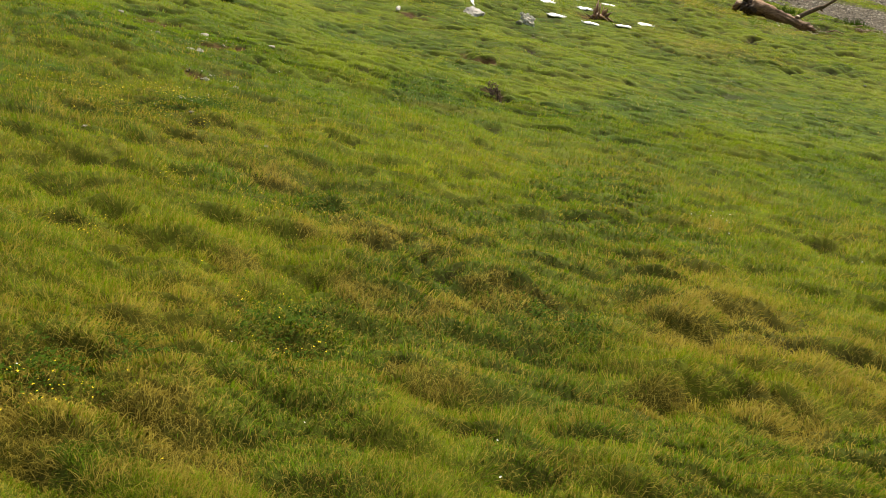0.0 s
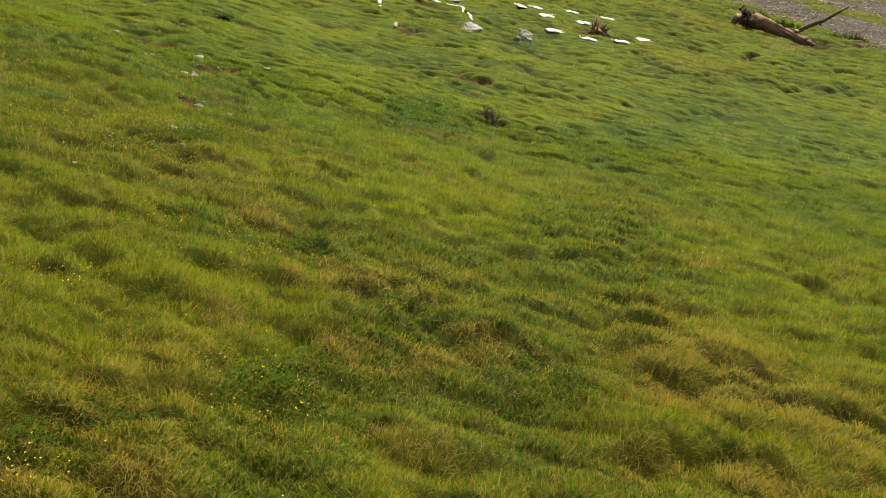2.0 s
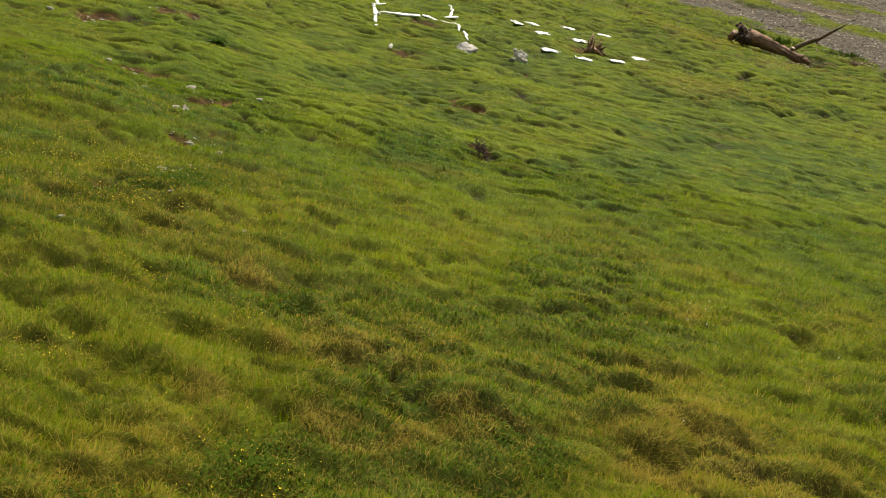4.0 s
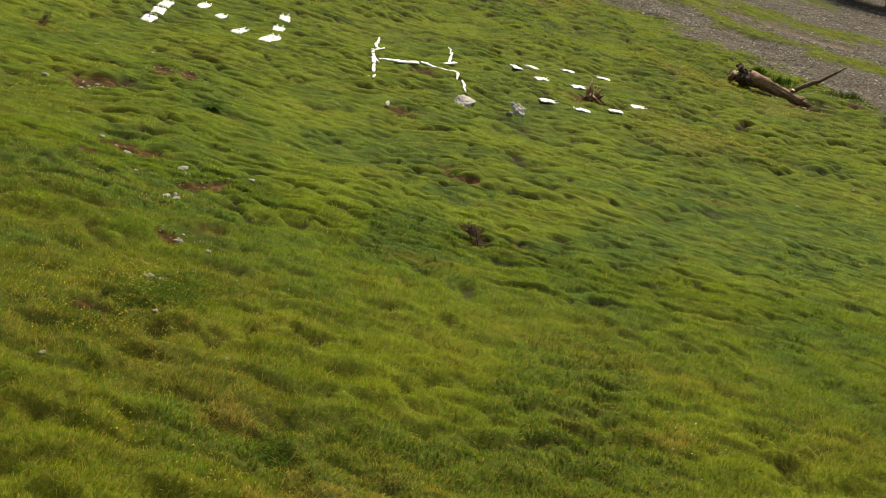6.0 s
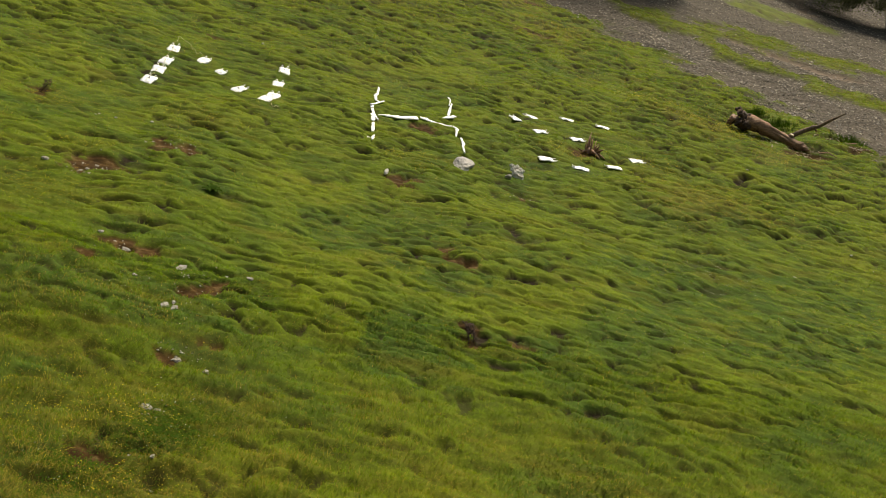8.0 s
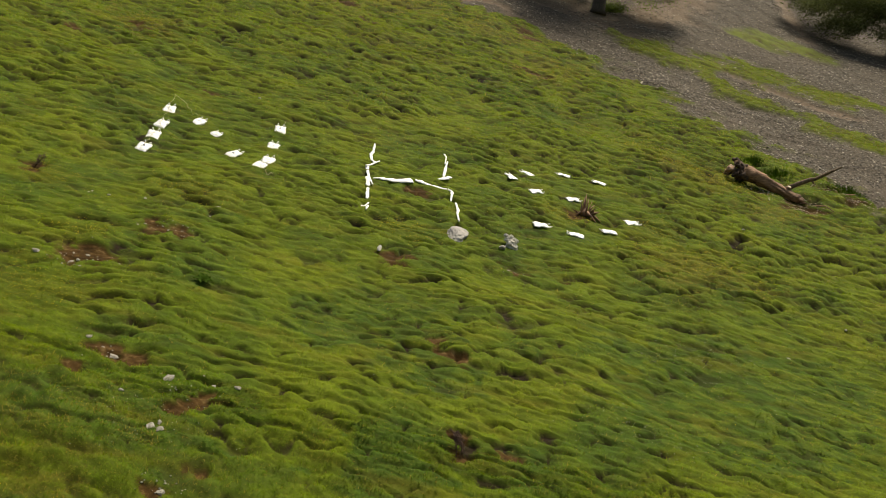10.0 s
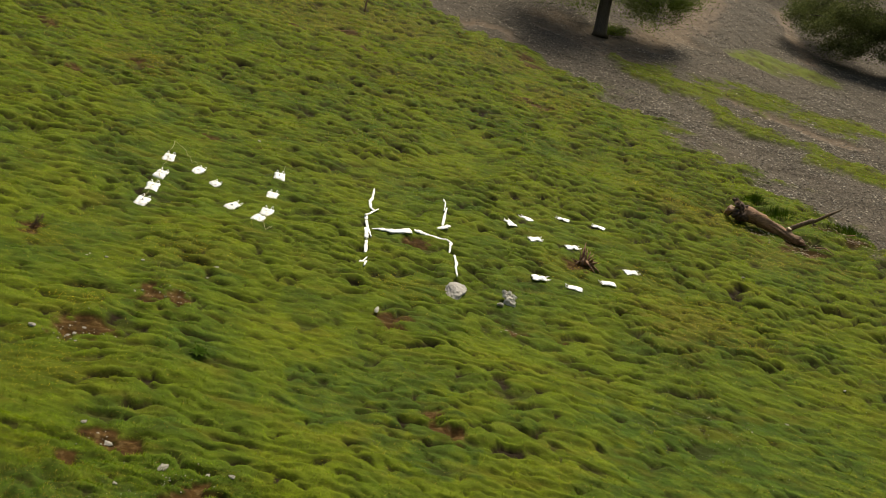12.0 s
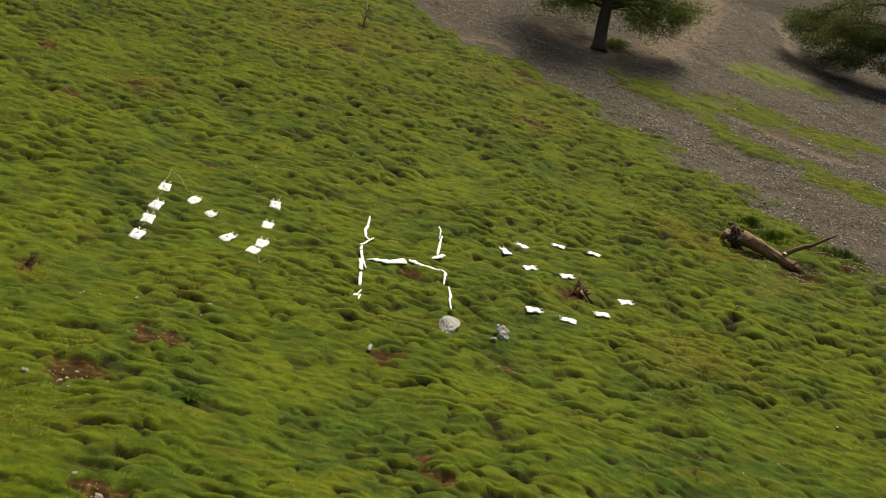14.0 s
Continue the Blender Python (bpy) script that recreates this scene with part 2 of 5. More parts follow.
def relief(x, y, scree=None):
    """Tussocks and swells in the turf, ripples in the scree, hollows where the soil is bare."""
    scree = scree_mask(x, y) if scree is None else scree
    u, v = streaks(x, y)
    h, crack, _ = tussocks(x, y)
    pressed = np.zeros(np.shape(x))
    for bx, by, _ in BAGS_N + BAGS_S:
        pressed = np.maximum(pressed, smooth(0.42, 0.2, np.hypot(x - bx, y - by)))
    h = h + 0.8 * pressed * (0.09 - h)
    h = h - (0.06 + 0.05 * smooth(13, 17, y)) * crack * (1 - pressed) + 0.022 * vn(u / 0.26, v / 0.10, 13) + 0.012 * vn(u / 0.12, v / 0.06, 19) + 0.07 * vn(u / 2.6, v / 1.5, 14)
    for mx, my, r, top in MOUNDS:
        d = np.hypot((x - mx) / 1.25, np.where(y < my, (y - my) * 1.35, (y - my) * 0.8)) / r
        h = h + 0.6 * top * smooth(1.15, 0.15, d + 0.18 * vn(x / 0.15, y / 0.15, 15))
    h = h * (1 - 0.85 * scree) + scree * (0.05 * vn(x / 0.9, y / 0.9, 16) + 0.03 * vn(x / 0.25, y / 0.25, 17) + 0.12 * vn(x / 2.4 + y / 6, y / 7, 18))
    return h - 0.045 * patches(x, y, SOIL, 1.5) - 0.12 * track_mask(x, y) * scree


def height(x, y):
    x, y = np.asarray(x, float), np.asarray(y, float)
    fade = smooth(95, 70, np.hypot(x, y))
    return base_height(x, y) + relief(x, y) * fade


def ground_z(x, y):
    return float(height(np.array([x]), np.array([y]))[0])


def slope_frame(x, y, turn=0.0, lift=0.0, reach=0.0):
    """A pose on the ground at x, y, its z axis square to the slope; turn: degrees about it; reach: how far out it rests on what stands up."""
    e = 0.15
    zx = (base_height(np.array([x + e]), np.array([y])) - base_height(np.array([x - e]), np.array([y])))[0] / (2 * e)
    zy = (base_height(np.array([x]), np.array([y + e])) - base_height(np.array([x]), np.array([y - e])))[0] / (2 * e)
    if reach:
        around = [(reach * math.cos(k * math.pi / 4), reach * math.sin(k * math.pi / 4)) for k in range(8)]
        lift += 0.3 * max(0.0, max(ground_z(x + a, y + b) - zx * a - zy * b for a, b in around) - ground_z(x, y))
    n = Vector((-zx, -zy, 1)).normalized()
    side = Vector((1, 0, zx)).normalized()
    up = n.cross(side)
    m = Matrix((side, up, n)).transposed().to_4x4()
    return Matrix.Translation((x, y, ground_z(x, y) + lift)) @ m @ pose(0, 0, 0, 0, 0, turn)


# ---------------------------------------------------------------- materials
def material(name):
    m = bpy.data.materials.new(name)
    m.use_nodes = True
    t = m.node_tree
    return m, t, t.nodes["Principled BSDF"]


def nd(t, kind, **inputs):
    n = t.nodes.new(kind)
    for key, value in inputs.items():
        n.inputs[key].default_value = value
    return n


def noise_node(t, scale, detail=4.0, rough=0.55, coords=None):
    n = nd(t, "ShaderNodeTexNoise", Scale=scale, Detail=detail, Roughness=rough)
    if coords is None:
        coords = t.nodes.new("ShaderNodeTexCoord").outputs["Object"]
    t.links.new(coords, n.inputs["Vector"])
    return n.outputs["Fac"]


def ramp(t, fac, stops):
    n = t.nodes.new("ShaderNodeValToRGB")
    while len(n.color_ramp.elements) < len(stops):
        n.color_ramp.elements.new(0.5)
    for e, (p, c) in zip(n.color_ramp.elements, stops):
        e.position, e.color = p, (*c, 1)
    t.links.new(fac, n.inputs["Fac"])
    return n.outputs["Color"]


def mixed(t, fac, a, b):
    n = t.nodes.new("ShaderNodeMix")
    n.data_type = "RGBA"
    for socket, value in ((n.inputs["Factor"], fac), (n.inputs["A"], a), (n.inputs["B"], b)):
        if isinstance(value, (float, int)):
            socket.default_value = value
        elif isinstance(value, tuple):
            socket.default_value = (*value, 1)
        else:
            t.links.new(value, socket)
    return n.outputs["Result"]


def attribute(t, name):
    n = t.nodes.new("ShaderNodeAttribute")
    n.attribute_name = name
    return n.outputs["Fac"]


def times(t, a, b, how="MULTIPLY"):
    n = t.nodes.new("ShaderNodeMath")
    n.operation = how
    for socket, value in zip(n.inputs, (a, b)):
        if isinstance(value, (float, int)):
            socket.default_value = value
        else:
            t.links.new(value, socket)
    return n.outputs[0]


def bump(t, shader, fac, strength, distance):
    n = nd(t, "ShaderNodeBump", Strength=strength, Distance=distance)
    t.links.new(fac, n.inputs["Height"])
    t.links.new(n.outputs["Normal"], shader.inputs["Normal"])


def island_random(t):
    return t.nodes.new("ShaderNodeNewGeometry").outputs["Random Per Island"]


def object_random(t):
    return t.nodes.new("ShaderNodeObjectInfo").outputs["Random"]


GREEN, BRIGHT, DEEP, STRAW, RUST = (0.060, 0.110, 0.005), (0.110, 0.156, 0.006), (0.027, 0.078, 0.009), (0.32, 0.240, 0.055), (0.24, 0.148, 0.030)


def rows_across(t, scale):
    """Coordinates drawn out along the rows of tussocks."""
    mp = nd(t, "ShaderNodeMapping", Scale=scale, Rotation=(0, 0, radians(-5)))
    t.links.new(t.nodes.new("ShaderNodeTexCoord").outputs["Object"], mp.inputs["Vector"])
    return mp.outputs["Vector"]


def grass_colour(t, fresh):
    """The turf's colours: green to yellow-green in patches, deep green where lush and on two spots of painted shade,
    straw and rust where dead.
    """
    broad = noise_node(t, 0.55, 4)
    fine = noise_node(t, 4.5, 4, 0.65)
    c = ramp(t, broad, [(0.36, DEEP), (0.46, GREEN), (0.62, BRIGHT)])
    c = mixed(t, times(t, ramp(t, fine, [(0.40, (0, 0, 0)), (0.66, (1, 1, 1))]), 0.55), c, BRIGHT if fresh else GREEN)
    c = mixed(t, times(t, attribute(t, "lush"), 0.9), c, DEEP)
    tufts = ramp(t, noise_node(t, 16.0, 5, 0.75), [(0.36, (0.68, 0.70, 0.68)), (0.64, (1.2, 1.18, 1.15))])
    grain = t.nodes.new("ShaderNodeMix")
    grain.data_type, grain.blend_type = "RGBA", "MULTIPLY"
    grain.inputs["Factor"].default_value = 0.8
    t.links.new(c, grain.inputs["A"])
    t.links.new(tufts, grain.inputs["B"])
    clumps = t.nodes.new("ShaderNodeMix")
    clumps.data_type, clumps.blend_type = "RGBA", "MULTIPLY"
    clumps.inputs["Factor"].default_value = 0.75
    t.links.new(grain.outputs["Result"], clumps.inputs["A"])
    t.links.new(ramp(t, noise_node(t, 1.0, 4, 0.6, rows_across(t, (2.6, 7.5, 7.5))), [(0.36, (0.52, 0.56, 0.53)), (0.64, (1.45, 1.40, 1.25))]), clumps.inputs["B"])
    c = clumps.outputs["Result"]
    c = mixed(t, times(t, ramp(t, noise_node(t, 1.0, 4, 0.6, rows_across(t, (0.7, 2.4, 2.4))), [(0.52, (0, 0, 0)), (0.66, (1, 1, 1))]), 0.42), c, (0.150, 0.140, 0.012))
    return mixed(t, times(t, attribute(t, "moss"), 0.55), c, (0.080, 0.097, 0.005))


def grass_material():
    m, t, s = material("grass_blade")
    c = grass_colour(t, True)
    own = island_random(t)
    # Crest blades tinted paler: light on the crests put into the colour.
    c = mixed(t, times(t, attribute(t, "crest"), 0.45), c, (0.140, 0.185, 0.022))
    c = mixed(t, times(t, own, 0.38), c, (0.145, 0.180, 0.006))
    dead = times(t, attribute(t, "dry"), own, "GREATER_THAN")
    c = mixed(t, times(t, dead, 0.7), c, mixed(t, noise_node(t, 9.0, 2), RUST, STRAW))
    both_sides = t.nodes.new("ShaderNodeMix")
    both_sides.data_type, both_sides.blend_type = "RGBA", "MULTIPLY"
    both_sides.inputs["Factor"].default_value = 1.0
    both_sides.inputs["B"].default_value = (1.17, 1.22, 1.15, 1)
    t.links.new(c, both_sides.inputs["A"])
    c = both_sides.outputs["Result"]
    t.links.new(c, s.inputs["Base Color"])
    s.inputs["Roughness"].default_value = 0.62
    s.inputs["Specular IOR Level"].default_value = 0.06
    thin = t.nodes.new("ShaderNodeBsdfTranslucent")
    t.links.new(c, thin.inputs["Color"])
    both = nd(t, "ShaderNodeMixShader", Fac=0.5)
    t.links.new(s.outputs["BSDF"], both.inputs[1])
    t.links.new(thin.outputs["BSDF"], both.inputs[2])
    t.links.new(both.outputs["Shader"], t.nodes["Material Output"].inputs["Surface"])
    return m


def ground_material():
    m, t, s = material("hillside_ground")
    co = t.nodes.new("ShaderNodeTexCoord").outputs["Object"]
    turf = mixed(t, 0.38, grass_colour(t, False), (0.045, 0.042, 0.008))
    # The turf's crests get the same painted light.
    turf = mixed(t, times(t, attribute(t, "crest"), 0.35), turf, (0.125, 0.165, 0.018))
    turf = mixed(t, times(t, attribute(t, "dry"), 0.6), turf, (0.095, 0.066, 0.014))
    # Gaps and risers go near black: bare soil with shade painted in.
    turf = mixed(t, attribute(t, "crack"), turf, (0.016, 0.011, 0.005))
    grit = nd(t, "ShaderNodeTexVoronoi", Scale=15.0)
    t.links.new(co, grit.inputs["Vector"])
    stone = ramp(t, grit.outputs["Color"], [(0.15, (0.024, 0.020, 0.015)), (0.5, (0.052, 0.043, 0.033)), (0.85, (0.11, 0.093, 0.072))])
    stone = mixed(t, ramp(t, noise_node(t, 0.35, 5), [(0.42, (0, 0, 0)), (0.65, (0.5, 0.5, 0.5))]), stone, (0.085, 0.068, 0.052))
    earth = ramp(t, noise_node(t, 7.0, 6, 0.7), [(0.3, (0.018, 0.010, 0.003)), (0.55, (0.056, 0.030, 0.008)), (0.75, (0.16, 0.108, 0.045))])
    trodden = ramp(t, noise_node(t, 3.0, 6, 0.7), [(0.3, (0.086, 0.061, 0.041)), (0.6, (0.138, 0.103, 0.073)), (0.8, (0.19, 0.152, 0.115))])
    c = mixed(t, attribute(t, "scree"), turf, stone)
    c = mixed(t, attribute(t, "track"), c, trodden)
    c = mixed(t, attribute(t, "soil"), c, earth)
    t.links.new(c, s.inputs["Base Color"])
    s.inputs["Roughness"].default_value = 0.9
    s.inputs["Specular IOR Level"].default_value = 0.08
    h = times(t, noise_node(t, 30.0, 5, 0.7), times(t, times(t, grit.outputs["Distance"], -2.0), attribute(t, "scree")), "ADD")
    bump(t, s, h, 0.5, 0.025)
    return m


def plain_rock(name, dark, mid, light, scale=6.0, lichen=0.0):
    m, t, s = material(name)
    c = ramp(t, noise_node(t, scale, 8, 0.65), [(0.3, dark), (0.5, mid), (0.72, light)])
    c = mixed(t, ramp(t, noise_node(t, scale * 3.1, 3), [(0.55, (0, 0, 0)), (0.63, (0.8, 0.8, 0.8))]), c, tuple(0.55 * v for v in mid))
    if lichen:
        c = mixed(t, times(t, ramp(t, noise_node(t, scale * 0.8, 4), [(0.52, (0, 0, 0)), (0.6, (1, 1, 1))]), lichen), c, (0.14, 0.15, 0.06))
    c = mixed(t, times(t, object_random(t), 0.35), c, mid)
    t.links.new(c, s.inputs["Base Color"])
    s.inputs["Roughness"].default_value = 0.85
    bump(t, s, noise_node(t, scale * 5, 6, 0.7), 0.7, 0.02)
    return m


def scree_material():
    m, t, s = material("scree_stone")
    c = ramp(t, island_random(t), [(0.0, (0.030, 0.024, 0.017)), (0.45, (0.075, 0.061, 0.043)), (0.8, (0.15, 0.126, 0.092)), (1.0, (0.42, 0.37, 0.29))])
    c = mixed(t, times(t, noise_node(t, 14.0, 4), 0.25), c, (0.10, 0.082, 0.060))
    t.links.new(c, s.inputs["Base Color"])
    s.inputs["Roughness"].default_value = 0.8
    return m


def bark_material(name, dark, light, along=(14, 14, 2.5), turn=0.0):
    m, t, s = material(name)
    mp = nd(t, "ShaderNodeMapping", Scale=along, Rotation=(0, 0, radians(turn)))
    t.links.new(t.nodes.new("ShaderNodeTexCoord").outputs["Object"], mp.inputs["Vector"])
    n = noise_node(t, 1.6, 7, 0.7, mp.outputs["Vector"])
    c = ramp(t, n, [(0.3, dark), (0.7, light)])
    c = mixed(t, ramp(t, noise_node(t, 2.2, 4), [(0.5, (0, 0, 0)), (0.75, (0.6, 0.6, 0.6))]), c, tuple(0.5 * (a + b) for a, b in zip(dark, (0.10, 0.10, 0.05))))
    t.links.new(c, s.inputs["Base Color"])
    s.inputs["Roughness"].default_value = 0.85
    bump(t, s, n, 0.8, 0.03)
    return m


def leaf_material(name, low, high):
    m, t, s = material(name)
    c = ramp(t, island_random(t), [(0.0, low), (1.0, high)])
    c = mixed(t, times(t, noise_node(t, 0.8, 3), 0.5), c, low)
    t.links.new(c, s.inputs["Base Color"])
    s.inputs["Roughness"].default_value = 0.8
    s.inputs["Specular IOR Level"].default_value = 0.05
    thin = t.nodes.new("ShaderNodeBsdfTranslucent")
    t.links.new(c, thin.inputs["Color"])
    both = nd(t, "ShaderNodeMixShader", Fac=0.3)
    t.links.new(s.outputs["BSDF"], both.inputs[1])
    t.links.new(thin.outputs["BSDF"], both.inputs[2])
    t.links.new(both.outputs["Shader"], t.nodes["Material Output"].inputs["Surface"])
    return m


def sheet_material(name, colour, dirt, gloss):
    m, t, s = material(name)
    c = mixed(t, ramp(t, noise_node(t, 5.0, 5), [(0.45, (0, 0, 0)), (0.8, (0.5, 0.5, 0.5))]), colour, dirt)
    t.links.new(c, s.inputs["Base Color"])
    s.inputs["Roughness"].default_value = gloss
    bump(t, s, noise_node(t, 16.0, 5, 0.6), 0.5, 0.012)
    thin = t.nodes.new("ShaderNodeBsdfTranslucent")
    t.links.new(c, thin.inputs["Color"])
    both = nd(t, "ShaderNodeMixShader", Fac=0.1)
    t.links.new(s.outputs["BSDF"], both.inputs[1])
    t.links.new(thin.outputs["BSDF"], both.inputs[2])
    t.links.new(both.outputs["Shader"], t.nodes["Material Output"].inputs["Surface"])
    return m


def simple(name, a, b, scale, rough=0.7):
    m, t, s = material(name)
    t.links.new(ramp(t, noise_node(t, scale, 4), [(0.35, a), (0.65, b)]), s.inputs["Base Color"])
    s.inputs["Roughness"].default_value = rough
    return m


GRASS, GROUND = grass_material(), ground_material()
LIMESTONE = plain_rock("pale_limestone", (0.14, 0.126, 0.105), (0.33, 0.305, 0.265), (0.54, 0.505, 0.45), 16.0, 0.25)
BOULDER = plain_rock("grey_boulder", (0.16, 0.15, 0.14), (0.29, 0.275, 0.26), (0.42, 0.40, 0.38), 5.0, 0.2)
PALE_ROCK = plain_rock("bleached_limestone", (0.30, 0.28, 0.24), (0.56, 0.53, 0.47), (0.72, 0.69, 0.63), 14.0, 0.1)
SCREE = scree_material()
BARK = bark_material("tree_bark", (0.016, 0.011, 0.008), (0.075, 0.053, 0.038))
DEADWOOD = bark_material("weathered_wood", (0.050, 0.023, 0.011), (0.34, 0.19, 0.105), (2.0, 16, 16), 50)
LIMB_BARK = bark_material("limb_bark", (0.040, 0.024, 0.013), (0.20, 0.125, 0.072), (9, 9, 3), 20)
ROTTEN = simple("rotten_wood", (0.012, 0.007, 0.005), (0.085, 0.046, 0.025), 9.0, 0.95)
CUT = simple("cut_wood", (0.42, 0.33, 0.20), (0.58, 0.49, 0.34), 12.0)
CHIP = simple("wood_chip", (0.24, 0.19, 0.13), (0.46, 0.39, 0.28), 12.0)
SPLINTER = simple("splintered_wood", (0.095, 0.045, 0.025), (0.32, 0.175, 0.095), 18.0)
PLASTIC = sheet_material("white_plastic", (0.90, 0.90, 0.90), (0.80, 0.80, 0.80), 0.45)
CLOTH = sheet_material("white_cloth", (0.88, 0.88, 0.88), (0.70, 0.69, 0.66), 0.8)
PRINT = simple("grey_print", (0.17, 0.18, 0.22), (0.28, 0.29, 0.33), 20.0, 0.5)
TWINE = simple("pale_twine", (0.30, 0.29, 0.13), (0.44, 0.42, 0.22), 30.0)
LEAF = leaf_material("tree_leaf", (0.05, 0.085, 0.014), (0.17, 0.225, 0.040))
LEAF_DARK = leaf_material("dark_tree_leaf", (0.048, 0.066, 0.020), (0.160, 0.180, 0.060))
SEED = simple("dead_seed_heads", (0.03, 0.017, 0.011), (0.085, 0.042, 0.026), 25.0, 0.9)
YELLOW_PETAL = simple("yellow_petals", (0.44, 0.32, 0.006), (0.58, 0.45, 0.010), 8.0, 0.9)
WHITE_PETAL = simple("white_petals", (0.28, 0.28, 0.20), (0.42, 0.42, 0.33), 8.0, 0.6)
WEED = leaf_material("weed_leaf", (0.026, 0.058, 0.004), (0.060, 0.105, 0.007))


# ---------------------------------------------------------------- mesh helpers
def mesh_from(name, verts, faces, mat, smooth_shade=False, **values):
    """One mesh from numpy arrays; faces all of one length. values: numbers for each point."""
    me = bpy.data.meshes.new(name)
    k = faces.shape[1]
    me.vertices.add(len(verts))
    me.vertices.foreach_set("co", np.ascontiguousarray(verts, np.float32).ravel())
    me.loops.add(faces.size)
    me.loops.foreach_set("vertex_index", np.ascontiguousarray(faces, np.int32).ravel())
    me.polygons.add(len(faces))
    me.polygons.foreach_set("loop_start", np.arange(0, faces.size, k, dtype=np.int32))
    if smooth_shade:
        me.polygons.foreach_set("use_smooth", np.ones(len(faces), bool))
    for key, arr in values.items():
        me.attributes.new(key, "FLOAT", "POINT").data.foreach_set("value", np.ascontiguousarray(arr, np.float32))
    me.materials.append(mat)
    me.update(calc_edges=True)
    return me


def part(name, bm, mat, parent=None, label="", smooth_shade=True):
    """A bmesh as one object, under a thing or a part."""
    me = bpy.data.meshes.new(name)
    bm.to_mesh(me)
    bm.free()
    me.materials.append(mat)
    for p in me.polygons:
        p.use_smooth = smooth_shade
    ob = new(name, me)
    ob.parent = parent
    return tagged(ob, label)


def tube(bm, pts, radii, sides=8, squash=None, wobble=0.0, seed=0):
    """A tapered, closed tube along points."""
    pts = [Vector(p) for p in pts]
    rings, r = [], random.Random(seed)
    ref = Vector((0, 0, 1))
    for i, p in enumerate(pts):
        way = (pts[min(i + 1, len(pts) - 1)] - pts[max(i - 1, 0)]).normalized()
        if abs(way.dot(ref)) > 0.93:
            ref = Vector((1, 0, 0)) if abs(way.x) < 0.9 else Vector((0, 1, 0))
        a = way.cross(ref).normalized()
        b = a.cross(way)
        ring = []
        for k in range(sides):
            ang = 2 * math.pi * k / sides
            f = radii[i] * (1 + wobble * r.uniform(-1, 1))
            ring.append(bm.verts.new(p + a * math.cos(ang) * f + b * math.sin(ang) * f * (squash or 1)))
        rings.append(ring)
    for lo, hi in zip(rings, rings[1:]):
        for k in range(sides):
            bm.faces.new((lo[k], lo[(k + 1) % sides], hi[(k + 1) % sides], hi[k]))
    bm.faces.new(rings[0][::-1])
    bm.faces.new(rings[-1])
    bmesh.ops.recalc_face_normals(bm, faces=bm.faces[:])
    return bm


def rock_mesh(name, mat, seed, size, cuts=9, detail=3, rough=0.06):
    """An angular stone: a ball cut flat by random planes, then roughened."""
    r = random.Random(seed)
    bm = bmesh.new()
    bmesh.ops.create_icosphere(bm, subdivisions=detail, radius=1)
    planes = [(Vector((r.gauss(0, 1), r.gauss(0, 1), r.gauss(0, 0.8))).normalized(), r.uniform(0.5, 0.8)) for _ in range(cuts)]
    for v in bm.verts:
        for n, d in planes:
            over = v.co.dot(n) - d
            if over > 0:
                v.co -= n * over * 0.92
        v.co *= 1 + rough * noise.noise(v.co * 3.1 + Vector((seed, 0, 0))) + 0.5 * rough * noise.noise(v.co * 9 + Vector((0, seed, 0)))
        v.co = Vector((v.co.x * size[0], v.co.y * size[1], v.co.z * size[2]))
    me = bpy.data.meshes.new(name)
    bm.to_mesh(me)
    bm.free()
    me.materials.append(mat)
    return me


# ---------------------------------------------------------------- the hillside, one sheet to the horizon
def build_ground():
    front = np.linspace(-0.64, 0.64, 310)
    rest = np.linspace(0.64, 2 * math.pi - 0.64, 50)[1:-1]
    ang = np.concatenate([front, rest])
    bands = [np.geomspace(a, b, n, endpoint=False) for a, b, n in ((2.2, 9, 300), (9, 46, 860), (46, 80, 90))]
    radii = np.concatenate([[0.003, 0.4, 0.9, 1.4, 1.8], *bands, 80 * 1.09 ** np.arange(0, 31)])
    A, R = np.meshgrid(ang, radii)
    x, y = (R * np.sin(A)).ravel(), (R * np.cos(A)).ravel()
    scree = scree_mask(x, y)
    h = relief(x, y, scree)
    z = base_height(x, y) + h * smooth(95, 70, np.hypot(x, y))
    soil = patches(x, y, SOIL, 1.5)
    track = track_mask(x, y) * smooth(0.2, 0.8, scree)
    drop = (relief(x, y + 0.05, scree) - h) / 0.05
    lush, dry = lush_shade_mask(x, y), dry_mask(x, y, drop)
    _, gap, up = tussocks(x, y)
    # Steep lower faces, bare soil that also carries the painted shade.
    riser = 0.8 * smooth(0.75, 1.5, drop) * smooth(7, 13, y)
    n, rows = len(ang), len(radii)
    i, j = np.meshgrid(np.arange(rows - 1), np.arange(n), indexing="ij")
    a, b = (i * n + j).ravel(), (i * n + (j + 1) % n).ravel()
    quads = np.stack([a, b, b + n, a + n], 1)[:, ::-1]
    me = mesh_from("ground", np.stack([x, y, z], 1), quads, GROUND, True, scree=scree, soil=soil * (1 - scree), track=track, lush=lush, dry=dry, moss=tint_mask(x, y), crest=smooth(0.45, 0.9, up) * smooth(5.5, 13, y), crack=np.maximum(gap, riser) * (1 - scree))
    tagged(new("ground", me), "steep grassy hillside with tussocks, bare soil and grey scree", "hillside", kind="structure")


def lush_shade_mask(x, y):
    return np.clip(patches(x, y, LUSH_AND_SHADE, 1.3) + 0.6 * smooth(0.15, 0.7, vn(x / 1.3, y / 1.1, 41) + 0.4 * vn(x / 0.4, y / 0.4, 42)), 0, 1)


